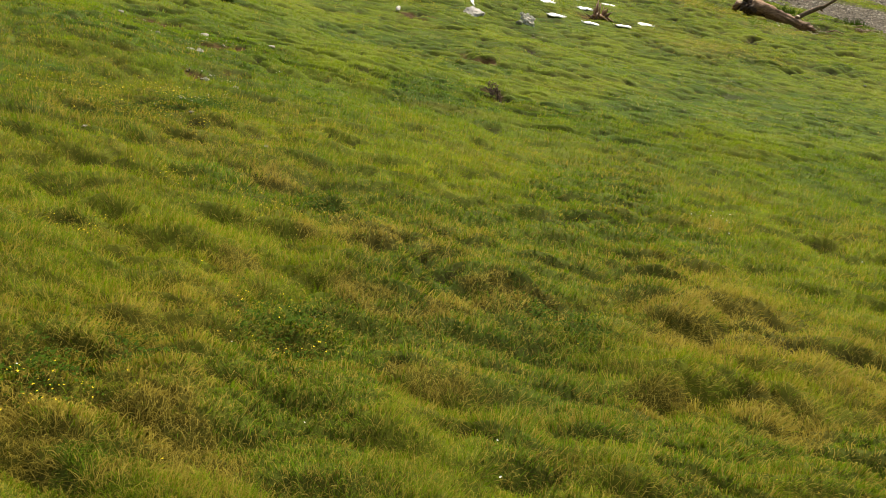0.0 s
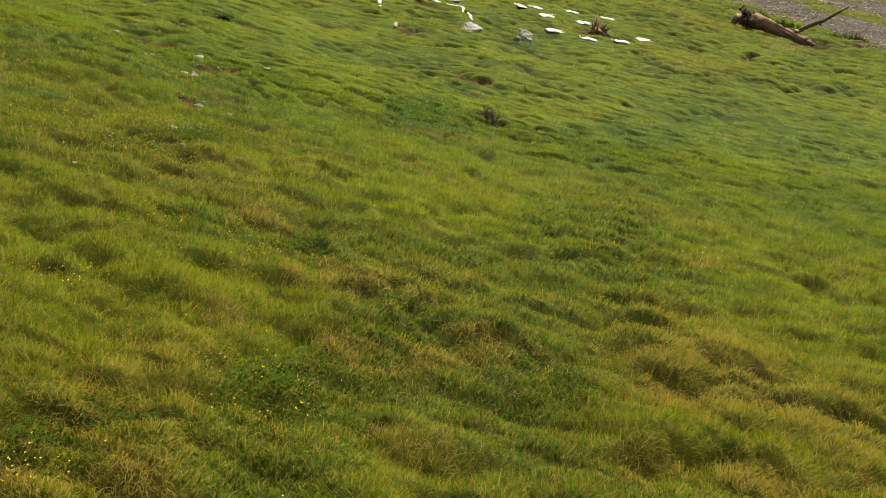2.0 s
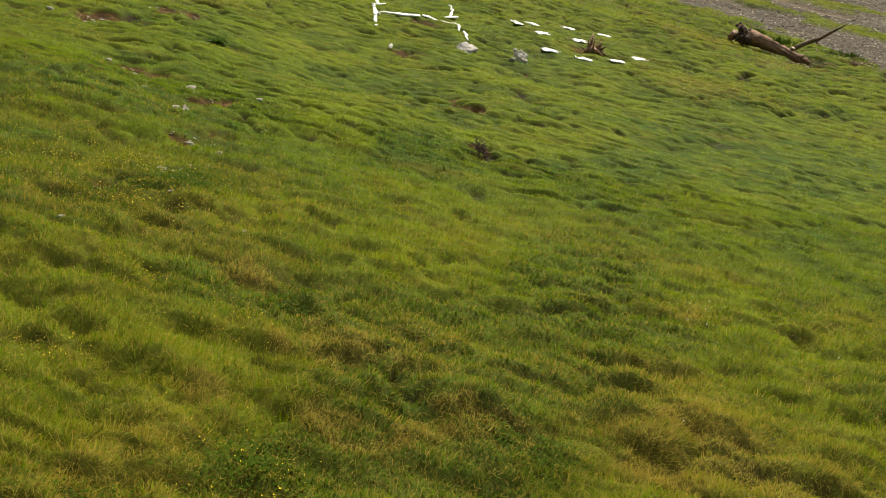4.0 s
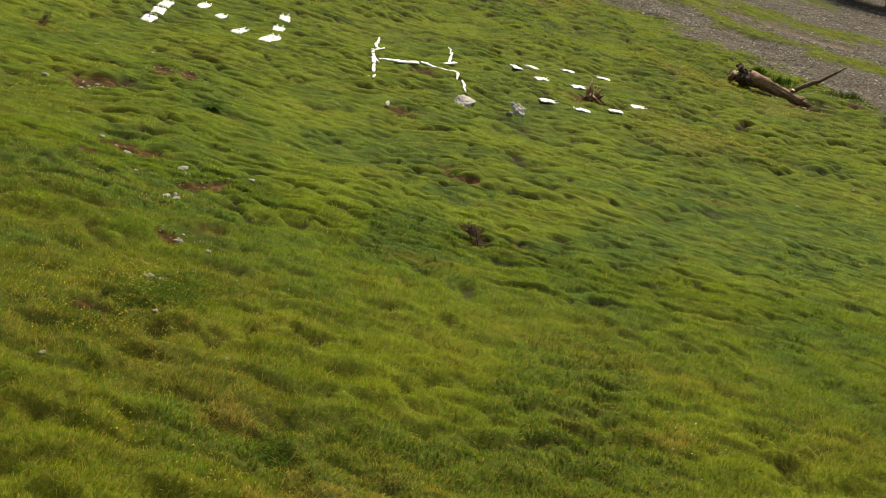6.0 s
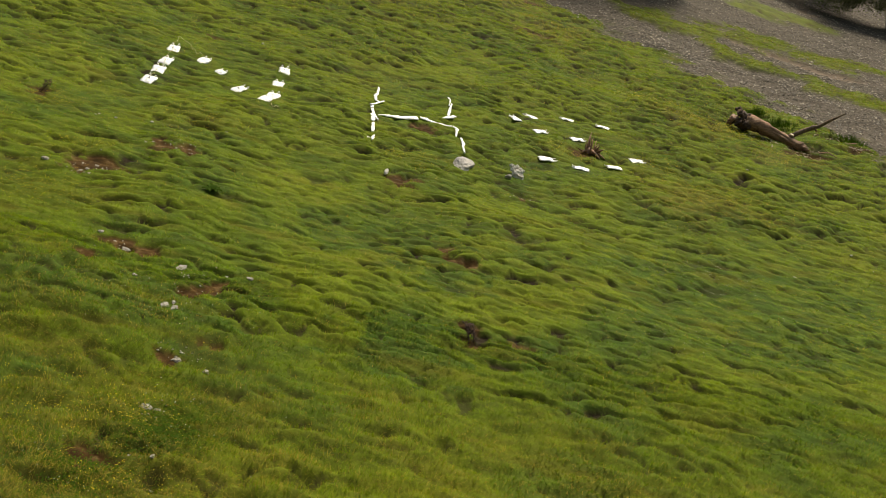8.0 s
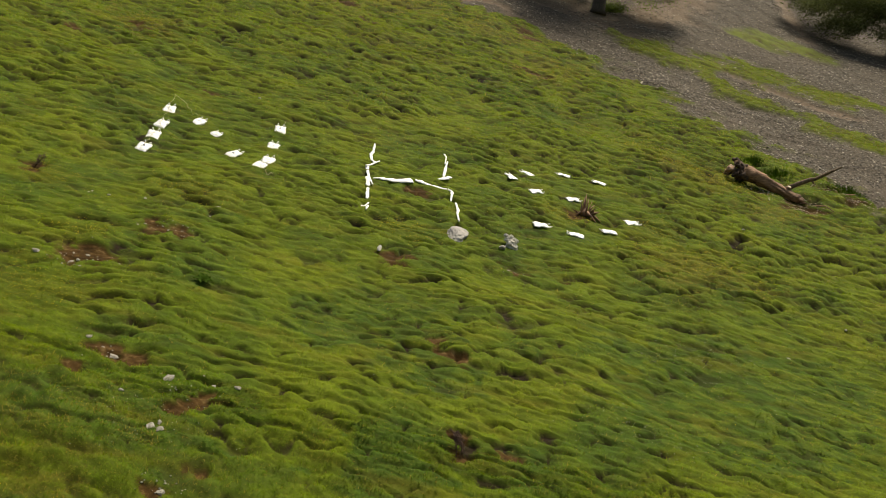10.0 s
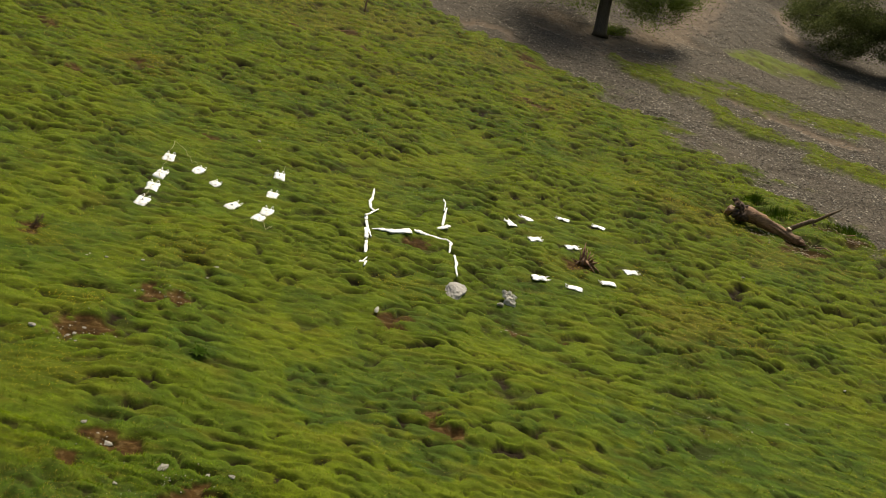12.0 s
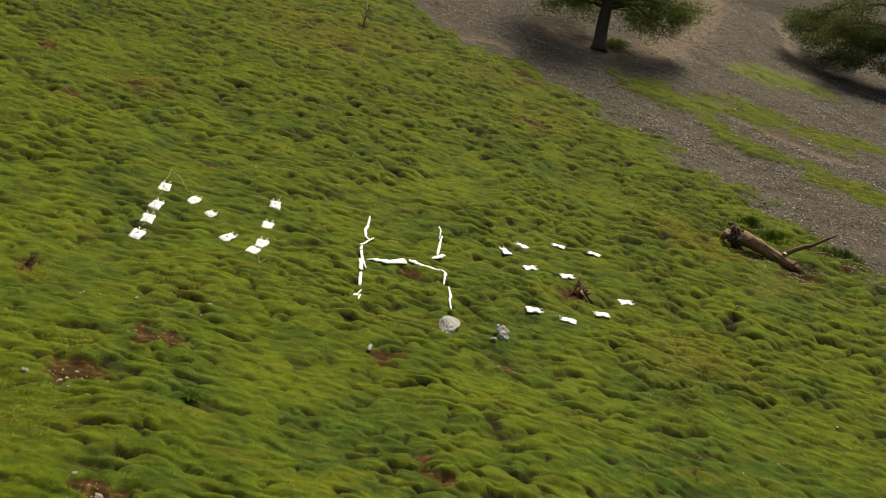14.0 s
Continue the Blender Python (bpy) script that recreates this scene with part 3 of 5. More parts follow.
def dry_mask(x, y, drop):
    """More dead blades on the lower faces of the tussocks and in dry spots."""
    face = smooth(0.15, 0.8, drop)
    spot = np.maximum(patches(x, y, DRY, 1.4), 0.8 * patches(x, y, OCHRE, 1.5)) * (0.55 + 0.45 * vn(x / 0.12, y / 0.1, 45))
    wide = smooth(0.1, 0.8, vn(x / 2.2, y / 1.6, 43) + 0.5 * vn(x / 0.6, y / 0.5, 44))
    face = face * (0.8 + 1.8 * smooth(17, 28, y))
    return np.clip(0.25 * patches(x, y, OCHRE, 1.5) + (0.12 + 0.34 * spot + 0.12 * wide) * (3.2 - 2.7 * smooth(3.5, 10, y)) + 0.22 * face, 0, 0.95)


build_ground()


# ---------------------------------------------------------------- grass
def build_grass(name, count, near, far, seed, label, around=False, slender=True):
    """Blades of grass: bent ones of three triangles close by, short ones of one triangle further off."""
    rng = np.random.default_rng(seed)
    y = (math.sqrt(near) + (math.sqrt(far) - math.sqrt(near)) * rng.random(count)) ** 2 if slender else near + (far - near) * rng.random(count)
    x = y * rng.uniform(-0.66, 0.66, count) + rng.normal(0, 0.15, count)
    if around:
        turn = rng.uniform(0.6, 2 * math.pi - 0.6, count)
        x, y = y * np.sin(turn), y * np.cos(turn)
    scree, gap = scree_mask(x, y), tussocks(x, y)
    bare = np.maximum(smooth(0.35, 0.8, scree), smooth(0.35, 0.75, patches(x, y, SOIL, 1.5)))
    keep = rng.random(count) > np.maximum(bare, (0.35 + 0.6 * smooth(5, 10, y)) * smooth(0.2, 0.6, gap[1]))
    x, y, scree, up = x[keep], y[keep], scree[keep], gap[2][keep]
    n = len(x)
    h = relief(x, y, scree)
    z = base_height(x, y) + h
    e = 0.03
    hy = (relief(x, y + e, scree) - h) / e
    zx = (base_height(x + e, y) - base_height(x - e, y)) / (2 * e) + (relief(x + e, y, scree) - h) / e
    zy = (base_height(x, y + e) - base_height(x, y - e)) / (2 * e) + hy
    nrm = np.stack([-zx, -zy, np.ones(n)], 1)
    nrm /= np.linalg.norm(nrm, axis=1)[:, None]
    lush, dry = lush_shade_mask(x, y), dry_mask(x, y, hy)
    dist = np.hypot(x, y)
    far = smooth(5.5, 13, y)
    length = (0.044 - 0.014 * far + (0.036 - 0.016 * far) * smooth(0.25, 0.7, up) + 0.02 * dry) * rng.uniform(0.5, 1.4, n) * (1 - 0.35 * lush) * (1 - 0.4 * smooth(0.1, 0.5, scree))
    length = length * (1 + 0.7 * smooth(17, 30, y)) * (1 - 0.6 * far * smooth(0.75, 1.5, hy))
    width = ((0.0013 + 0.0003 * dist) if slender else (0.0016 + 0.0004 * dist)) * rng.uniform(0.7, 1.3, n) * (1 + 0.9 * lush)
    az = rng.uniform(0, 2 * math.pi, n)
    comb = 0.55 + 0.3 * vn(x / 0.8, y / 0.8, 52)
    dx, dy = np.cos(az) + 0.25 * comb, np.sin(az) - comb * 1.1
    d = np.stack([dx, dy, zx * dx + zy * dy], 1)
    d /= np.linalg.norm(d, axis=1)[:, None]
    lean = rng.uniform(0.6, 1.35 if slender else 1.25, n) * (0.8 + 0.35 * dry)
    # each blade is flat across its own bend, its upper side up
    twist = d + 0.5 * rng.normal(0, 1, (n, 3))
    w = np.cross(twist, nrm)
    w *= (0.5 * width / np.linalg.norm(w, axis=1))[:, None]
    root = np.stack([x, y, z - 0.006], 1)
    L, bend = length[:, None], lean[:, None]
    mid = root + L * (0.56 * nrm + 0.24 * bend * d)
    tip = root + L * ((1.0 - 0.42 * bend ** 2) * nrm + 0.78 * bend * d)
    face = np.cross(w, tip - root)
    w = np.where(np.sum(face * nrm, 1)[:, None] < 0, -w, w)
    if slender:
        per, verts = 5, np.stack([root - w, root + w, mid - 0.8 * w, mid + 0.8 * w, tip], 1).reshape(-1, 3)
        k = np.arange(n)[:, None] * 5
        tris = np.concatenate([k + [0, 1, 3], k + [0, 3, 2], k + [2, 3, 4]], 1).reshape(-1, 3)
    else:
        per, verts = 3, np.stack([root - 1.3 * w, root + 1.3 * w, tip], 1).reshape(-1, 3)
        tris = np.arange(3 * n).reshape(-1, 3)
    # How much each blade takes of the tone painted for lit crests.
    crest_light = smooth(0.45, 0.9, up) * far
    soft = nrm + 0.4 * rng.normal(0, 1, (n, 3)) * (1 - 0.55 * far)[:, None]
    me = mesh_from(name, verts, tris, GRASS, True, lush=np.repeat(lush, per), dry=np.repeat(dry, per), crest=np.repeat(crest_light, per), moss=np.repeat(tint_mask(x, y), per))
    me.normals_split_custom_set_from_vertices(np.repeat(soft / np.linalg.norm(soft, axis=1)[:, None], per, 0))
    tagged(new(name, me), label, "grass", kind="stuff")


build_grass("meadow_grass", 360000, 2.0, 10.0, 5, "rough tussocky grass, green with straw-coloured dead blades")
build_grass("hillside_grass", 850000, 9.4, 45.0, 15, "short green tussocky grass in rows across the slope", False, False)


build_grass("surrounding_grass", 40000, 2.0, 30.0, 6, "rough green grass on the slope round about", True)


# ---------------------------------------------------------------- the white bags of the outer letters
def bag_shape(s, t, waist, flat, seed):
    """A point of a carrier bag lying on its back: s across, t from its bottom to its mouth, both -1 to 1."""
    w = 0.5 * (0.36 + 0.025 * math.sin(3 * t + seed)) * (1 - 0.10 * max(0, t) ** 2) * (1 - waist * math.exp(-((t - 0.15) / 0.3) ** 2))
    puff = max(0.0, 1 - abs(s) ** 2.6) ** 0.6 * max(0.0, 1 - abs(t) ** 3.2) ** 0.6
    p = Vector((s * w * 1.12, t * 0.235, 0))
    n = noise.noise(Vector((s * 2.3 + seed * 1.7, t * 2.6, seed)))
    fold = noise.noise(Vector((s * 5.5, t * 4.5 + seed * 3.1, seed * 2.0)))
    p.x += 0.035 * noise.noise(Vector((t * 3, seed, s)))
    p.y += 0.042 * noise.noise(Vector((s * 3, seed * 2, t)))
    return p, puff * (0.085 * flat) * (1 + 0.55 * n) + 0.03 * fold * (0.3 + puff) + 0.012


def bag(m, seed, flat=1.0, mark=True, label="", waist=0.0):
    thing = new("plastic_bag")
    thing.matrix_world = m
    tagged(thing, label, "plastic bag", "white bags laid out on the grass")
    bm = bmesh.new()
    n = 15
    top, low = {}, {}
    for i in range(n):
        for j in range(n):
            s, t = -1 + 2 * i / (n - 1), -1 + 2 * j / (n - 1)
            p, h = bag_shape(s, t, waist, flat, seed)
            rim = i in (0, n - 1) or j in (0, n - 1)
            top[i, j] = bm.verts.new((p.x, p.y, 0.02 + h))
            low[i, j] = top[i, j] if rim else bm.verts.new((p.x, p.y, 0.004 + 0.25 * (h - 0.012)))
    for i in range(n - 1):
        for j in range(n - 1):
            bm.faces.new([top[k] for k in ((i, j), (i + 1, j), (i + 1, j + 1), (i, j + 1))])
            bm.faces.new([low[k] for k in ((i, j + 1), (i + 1, j + 1), (i + 1, j), (i, j))])
    part("body", bm, PLASTIC, thing)
    r = random.Random(seed)
    for side in (-1, 1):
        bm = bmesh.new()
        x0, x1 = side * 0.155, side * 0.07
        reach = r.uniform(0.07, 0.13)
        rows = []
        for k in range(9):
            a = k / 8
            x = x0 + (x1 - x0) * a + r.uniform(-0.006, 0.006)
            y = 0.215 + reach * math.sin(math.pi * a) ** 0.8
            z = 0.03 + (0.05 + 0.05 * r.random()) * math.sin(math.pi * a) * flat
            wide = 0.021
            rows.append([bm.verts.new((x, y - wide * math.sin(math.pi * a), z)), bm.verts.new((x - side * wide * abs(math.cos(math.pi * a)), y + wide * 0.4, z + 0.008)),
                         bm.verts.new((x, y, z - 0.012))])
        for lo, hi in zip(rows, rows[1:]):
            for k in range(3):
                bm.faces.new((lo[k], lo[(k + 1) % 3], hi[(k + 1) % 3], hi[k]))
        bm.faces.new(rows[0])
        bm.faces.new(rows[-1][::-1])
        bmesh.ops.recalc_face_normals(bm, faces=bm.faces[:])
        part("handle", bm, PLASTIC, thing)
    if mark:
        bm = bmesh.new()
        c, ring = None, []
        cs, ct = r.uniform(-0.12, 0.12), r.uniform(-0.05, 0.25)
        for k in range(-1, 12):
            rr = 0 if k < 0 else r.uniform(0.85, 1.1)
            s, t = cs + 0.17 * rr * math.cos(k * math.pi / 6), ct + 0.11 * rr * math.sin(k * math.pi / 6)
            p, h = bag_shape(s, t, waist, flat, seed)
            v = bm.verts.new((p.x, p.y, 0.026 + h))
            if k < 0:
                c = v
            else:
                ring.append(v)
        for k in range(12):
            bm.faces.new((c, ring[k], ring[(k + 1) % 12]))
        part("printed_mark", bm, PRINT, thing, "faded grey printed mark")
    return thing


for k, (bx, by, turn) in enumerate(BAGS_N):
    flat = 0.55 if k in (5, 6) else 0.7
    m = slope_frame(bx, by, turn, -0.01, 0.13) @ pose(0, 0, 0, 16)
    bag(m @ Matrix.Diagonal((0.68, 0.68 if k not in (5,) else 0.45, 0.55, 1)), 3 + k, flat, k not in (5, 10), "puffed white plastic carrier bag lying on the grass")
for k, (bx, by, turn) in enumerate(BAGS_S):
    m = slope_frame(bx, by, turn, 0.0, 0.15) @ pose(0, 0, 0, 0, 4)
    bag(m @ Matrix.Diagonal((0.60, 0.72, 0.5, 1)), 40 + k, 0.7, k in (4, 6, 7), "crumpled white plastic bag flattened on the grass", (0.5, 0.3, 0.55, 0.45, 0.5, 0.55, 0.4, 0.2, 0.15, 0.35)[k])


# ---------------------------------------------------------------- the cloth strips of the middle letter
def strip(pts, widths, seed, label, thick=0.05, twist=0.5):
    """A strip of twisted white cloth that lies along the plan points given."""
    fine, wide = [], []
    steps = 7
    for i in range(len(pts) - 1):
        for k in range(steps + (i == len(pts) - 2)):
            a = k / steps
            fine.append(((1 - a) * pts[i][0] + a * pts[i + 1][0], (1 - a) * pts[i][1] + a * pts[i + 1][1]))
            wide.append((1 - a) * widths[i] + a * widths[i + 1])
    bm = bmesh.new()
    rings, sides = [], 12
    floor_z = [ground_z(px, py) - 0.45 * py for px, py in fine]
    level = [sum(floor_z[max(0, i - 6):i + 7]) / len(floor_z[max(0, i - 6):i + 7]) for i in range(len(fine))]
    for i, ((px, py), w) in enumerate(zip(fine, wide)):
        q, p = fine[min(i + 1, len(fine) - 1)], fine[max(i - 1, 0)]
        way = Vector((q[0] - p[0], q[1] - p[1])).normalized()
        side = Vector((way.y, -way.x))
        z = max(level[i] + 0.45 * py + 0.03, ground_z(px, py) + 0.005)
        ring = []
        w *= 1 + 0.5 * noise.noise(Vector((i * 0.45, seed, 0))) + 0.35 * noise.noise(Vector((i * 1.3, 0, seed)))
        th = thick * (0.6 + 0.6 * abs(noise.noise(Vector((i * 0.6, 0, seed)))))
        for k in range(sides):
            ang = 2 * math.pi * k / sides
            fold = 1 + 0.5 * noise.noise(Vector((i * 0.55, k * 0.9, seed))) + 0.12 * math.sin(5 * ang + i * twist)
            off = side * math.cos(ang) * w * 0.5 * fold
            ring.append(bm.verts.new((px + off.x, py + off.y, z + max(-0.02, math.sin(ang) * th * fold) + 0.45 * off.y)))
        rings.append(ring)
    for lo, hi in zip(rings, rings[1:]):
        for k in range(sides):
            bm.faces.new((lo[k], lo[(k + 1) % sides], hi[(k + 1) % sides], hi[k]))
    bm.faces.new(rings[0][::-1])
    bm.faces.new(rings[-1])
    bmesh.ops.recalc_face_normals(bm, faces=bm.faces[:])
    return tagged(part("cloth_strip", bm, CLOTH), label, "cloth strip", "cloth strips laid out on the grass")


LEFT_UPRIGHT = (
    (((-2.22, 20.19), (-2.17, 19.59), (-2.21, 19.39)), (0.05, 0.13, 0.12)),
    (((-2.19, 19.35), (-2.12, 18.99), (-2, 18.81)), (0.12, 0.10, 0.06)),
    (((-1.92, 18.94), (-2.09, 18.5), (-2.15, 18.36)), (0.05, 0.09, 0.10)),
    (((-2.13, 18.4), (-2.01, 17.85), (-1.84, 17.35)), (0.12, 0.10, 0.05)),
    (((-2.03, 17.76), (-1.94, 17.33), (-1.92, 17.29)), (0.14, 0.16, 0.08)),
    (((-1.93, 17.28), (-1.87, 16.84), (-1.85, 16.68)), (0.11, 0.12, 0.06)),
    (((-1.79, 16.58), (-1.91, 16.26), (-1.77, 16.3), (-1.77, 16.03)), (0.04, 0.07, 0.09, 0.05)),
    (((-1.9, 17.83), (-1.75, 17.89)), (0.05, 0.06)),
)
CROSSBAR = (
    (((-1.76, 17.89), (-1.41, 17.91), (-1.04, 18.08)), (0.12, 0.26, 0.40)),
    (((-0.97, 18.11), (-0.79, 18.12), (-0.52, 18.13), (-0.23, 18.07)), (0.12, 0.24, 0.15, 0.06)),
)
RIGHT_UPRIGHT = (
    (((-0.44, 20.3), (-0.37, 20.08), (-0.37, 19.58)), (0.05, 0.06, 0.05)),
    (((-0.32, 19.77), (-0.34, 19.38), (-0.35, 18.71)), (0.06, 0.11, 0.08)),
    (((-0.46, 18.51), (-0.33, 18.59), (-0.2, 18.75)), (0.12, 0.2, 0.22)),
    (((-0.2, 18.08), (-0.1, 18.01), (-0.1, 17.54)), (0.07, 0.10, 0.06)),
    (((0.01, 17.42), (0.09, 16.98), (0.07, 16.86), (0.13, 16.46)), (0.05, 0.10, 0.08, 0.05)),
)
STRIPS = LEFT_UPRIGHT + CROSSBAR + RIGHT_UPRIGHT
for k, (pts, widths) in enumerate(STRIPS):
    wide = max(widths) > 0.2
    strip(pts, [0.62 * w for w in widths], 60 + k, "broad crumpled white cloth strip on the grass" if wide else "narrow twisted white cloth strip on the grass", 0.032 if wide else 0.022)


def cord(name, pts, label, radius=0.0035):
    bm = bmesh.new()
    fine = []
    for (ax, ay), (bx, by) in zip(pts, pts[1:]):
        for k in range(5):
            a = k / 5
            x, y = ax + (bx - ax) * a, ay + (by - ay) * a
            fine.append((x + 0.02 * math.sin(7 * y), y, ground_z(x, y) + 0.085))
    fine.append((pts[-1][0], pts[-1][1], ground_z(*pts[-1]) + 0.085))
    tube(bm, fine, [radius] * len(fine), 6)
    return tagged(part(name, bm, TWINE), label, "cord")


cord("cord", ((-6.53, 16.31), (-6.58, 16.91), (-6.71, 17.6), (-6.88, 18.4), (-7.08, 19.19)), "pale twine cord strung between white plastic bags")
cord("cord", ((-7.08, 19.19), (-6.68, 18.92), (-6.15, 18.34)), "pale twine cord leading to a plastic bag")
cord("cord", ((-4.42, 19.67), (-4.35, 19.24)), "short pale twine end above a plastic bag")
cord("cord", ((-4.15, 16.8), (-3.94, 16.34), (-3.87, 16.65)), "looped pale twine end beside a plastic bag")


# ---------------------------------------------------------------- boulders and stones in the turf
def rock(x, y, size, seed, mat, label, name="stone", sink=0.25, detail=3, turn=0, group="", rough=0.12, tilt=8):
    me = rock_mesh(name, mat, seed, size, 10, detail, rough)
    ob = new(name, me)
    ob.matrix_world = pose(x, y, ground_z(x, y) + size[2] * (1 - sink) * 0.5, tilt, 0, turn)
    return tagged(ob, label, "boulder" if name == "boulder" else "stone", group)


def sunk_boulder(x, y):
    """A broad slab let into the slope, wide above and narrow below."""
    me = rock_mesh("boulder", BOULDER, 17, (1, 1, 1), 8, 4, 0.2)
    for v in me.vertices:
        a = 0.5 - 0.5 * v.co.y
        v.co = Vector((v.co.x * 0.36 * (1 - 0.55 * a) + 0.05 * a, v.co.y * 0.34, v.co.z * 0.12))
    ob = new("boulder", me)
    ob.matrix_world = slope_frame(x, y, -14, 0.06) @ pose(0, 0, 0, 10)
    return tagged(ob, "large pale grey boulder sunk in the grass", "boulder")


def pitted_rock(x, y):
    """An upright rock eaten into holes and prongs."""
    bm = bmesh.new()
    for dx, dz, r, k in ((0.0, 0.02, 0.11, 1), (-0.07, 0.16, 0.07, 2), (0.08, 0.14, 0.075, 3), (0.01, 0.25, 0.055, 4), (-0.11, 0.27, 0.05, 5), (0.07, -0.04, 0.09, 6)):
        got = bmesh.ops.create_icosphere(bm, subdivisions=3, radius=1)
        for v in got["verts"]:
            n = noise.noise(v.co * 1.7 + Vector((k, 3, 0))) * 0.5 + noise.noise(v.co * 4.5 + Vector((0, k, 5))) * 0.5
            v.co = v.co * r * (1 + n) + Vector((dx, -0.25 * dz, dz))
    ob = part("boulder", bm, PALE_ROCK, None, "", False)
    ob.matrix_world = pose(x, y, ground_z(x, y) + 0.05, -38, 0, 10) @ Matrix.Diagonal((0.9, 0.8, 0.8, 1))
    return tagged(ob, "jagged pitted pale limestone rock in the turf", "boulder")


sunk_boulder(0.1, 16.01)
pitted_rock(1.23, 16.09)
rock(1.04, 15.9, (0.08, 0.07, 0.06), 21, LIMESTONE, "small grey stone beside a jagged rock")
rock(-1.27, 14.53, (0.05, 0.05, 0.075), 9, PALE_ROCK, "pale upright stone beside bare soil", "stone", -0.1, 3, 0, "", 0.2, -30)
STONES_LOW = (
    (-2.59, 7.38, 0.10), (-2.55, 7.34, 0.06), (-2.43, 6.66, 0.035), (-2.22, 6.62, 0.045), (-2.13, 6.43, 0.03), (-1.49, 6.28, 0.035), (-2.69, 5.76, 0.05), (-3.05, 8.9, 0.11),
    (-2.94, 8.88, 0.07), (-3.22, 9.8, 0.12), (-3.61, 9.34, 0.05), (-2.69, 9.89, 0.06), (-2.61, 8.14, 0.07), (-2.27, 8.05, 0.06), (-4.46, 10.23, 0.06), (-4.03, 10.04, 0.10),
    (-2.39, 9.92, 0.07), (-2.99, 8.99, 0.05), (-2.48, 7.37, 0.05),
)
STONES_HIGH = (
    (-5.56, 11.82, 0.06), (-5.48, 11.84, 0.055), (-5.43, 12.05, 0.06), (-5.18, 11.91, 0.045), (-4.92, 11.97, 0.06), (-6.05, 11.68, 0.08), (-4.42, 14.34, 0.05), (-4.39, 14.44, 0.05),
    (-4.35, 14.7, 0.09), (-5.89, 21.11, 0.06), (-5.48, 20.91, 0.06), (-3.34, 23.84, 0.06), (-5.93, 14.99, 0.045), (-6.44, 13.97, 0.035), (-6.41, 14.04, 0.04), (-6.14, 14.11, 0.05),
    (-5.55, 14.26, 0.05), (-5.19, 13.19, 0.03), (-5.09, 13.25, 0.035), (-5.35, 11.63, 0.035), (-5.26, 11.86, 0.03), (-5.63, 12, 0.035), (1.19, 15.25, 0.035), (1.37, 15.26, 0.03),
    (7.14, 19.63, 0.06), (6.19, 14.08, 0.05), (5.41, 13.64, 0.05), (7.82, 15.45, 0.06),
)
STONES = STONES_LOW + STONES_HIGH
shapes = [rock_mesh("stone", LIMESTONE, 100 + k, (1.0, 0.75, 0.55), 13, 3, 0.34) for k in range(6)]
rs = random.Random(12)
for k, (sx, sy, size) in enumerate(STONES):
    ob = new("stone", shapes[k % 6])
    ob.matrix_world = slope_frame(sx, sy, rs.uniform(0, 360), size * 0.12) @ Matrix.Diagonal((0.85 * size, 0.75 * size, 0.55 * size, 1))
    tagged(ob, "pale limestone fragment on bare soil" if patches(np.array([sx]), np.array([sy]), SOIL, 1.5)[0] > 0.3 else "pale limestone fragment lying in grass", "stone", "limestone fragments in the turf")


# ---------------------------------------------------------------- the fallen trunk
def on_ground(x, y, lift):
    return Vector((x, y, ground_z(x, y) + lift))


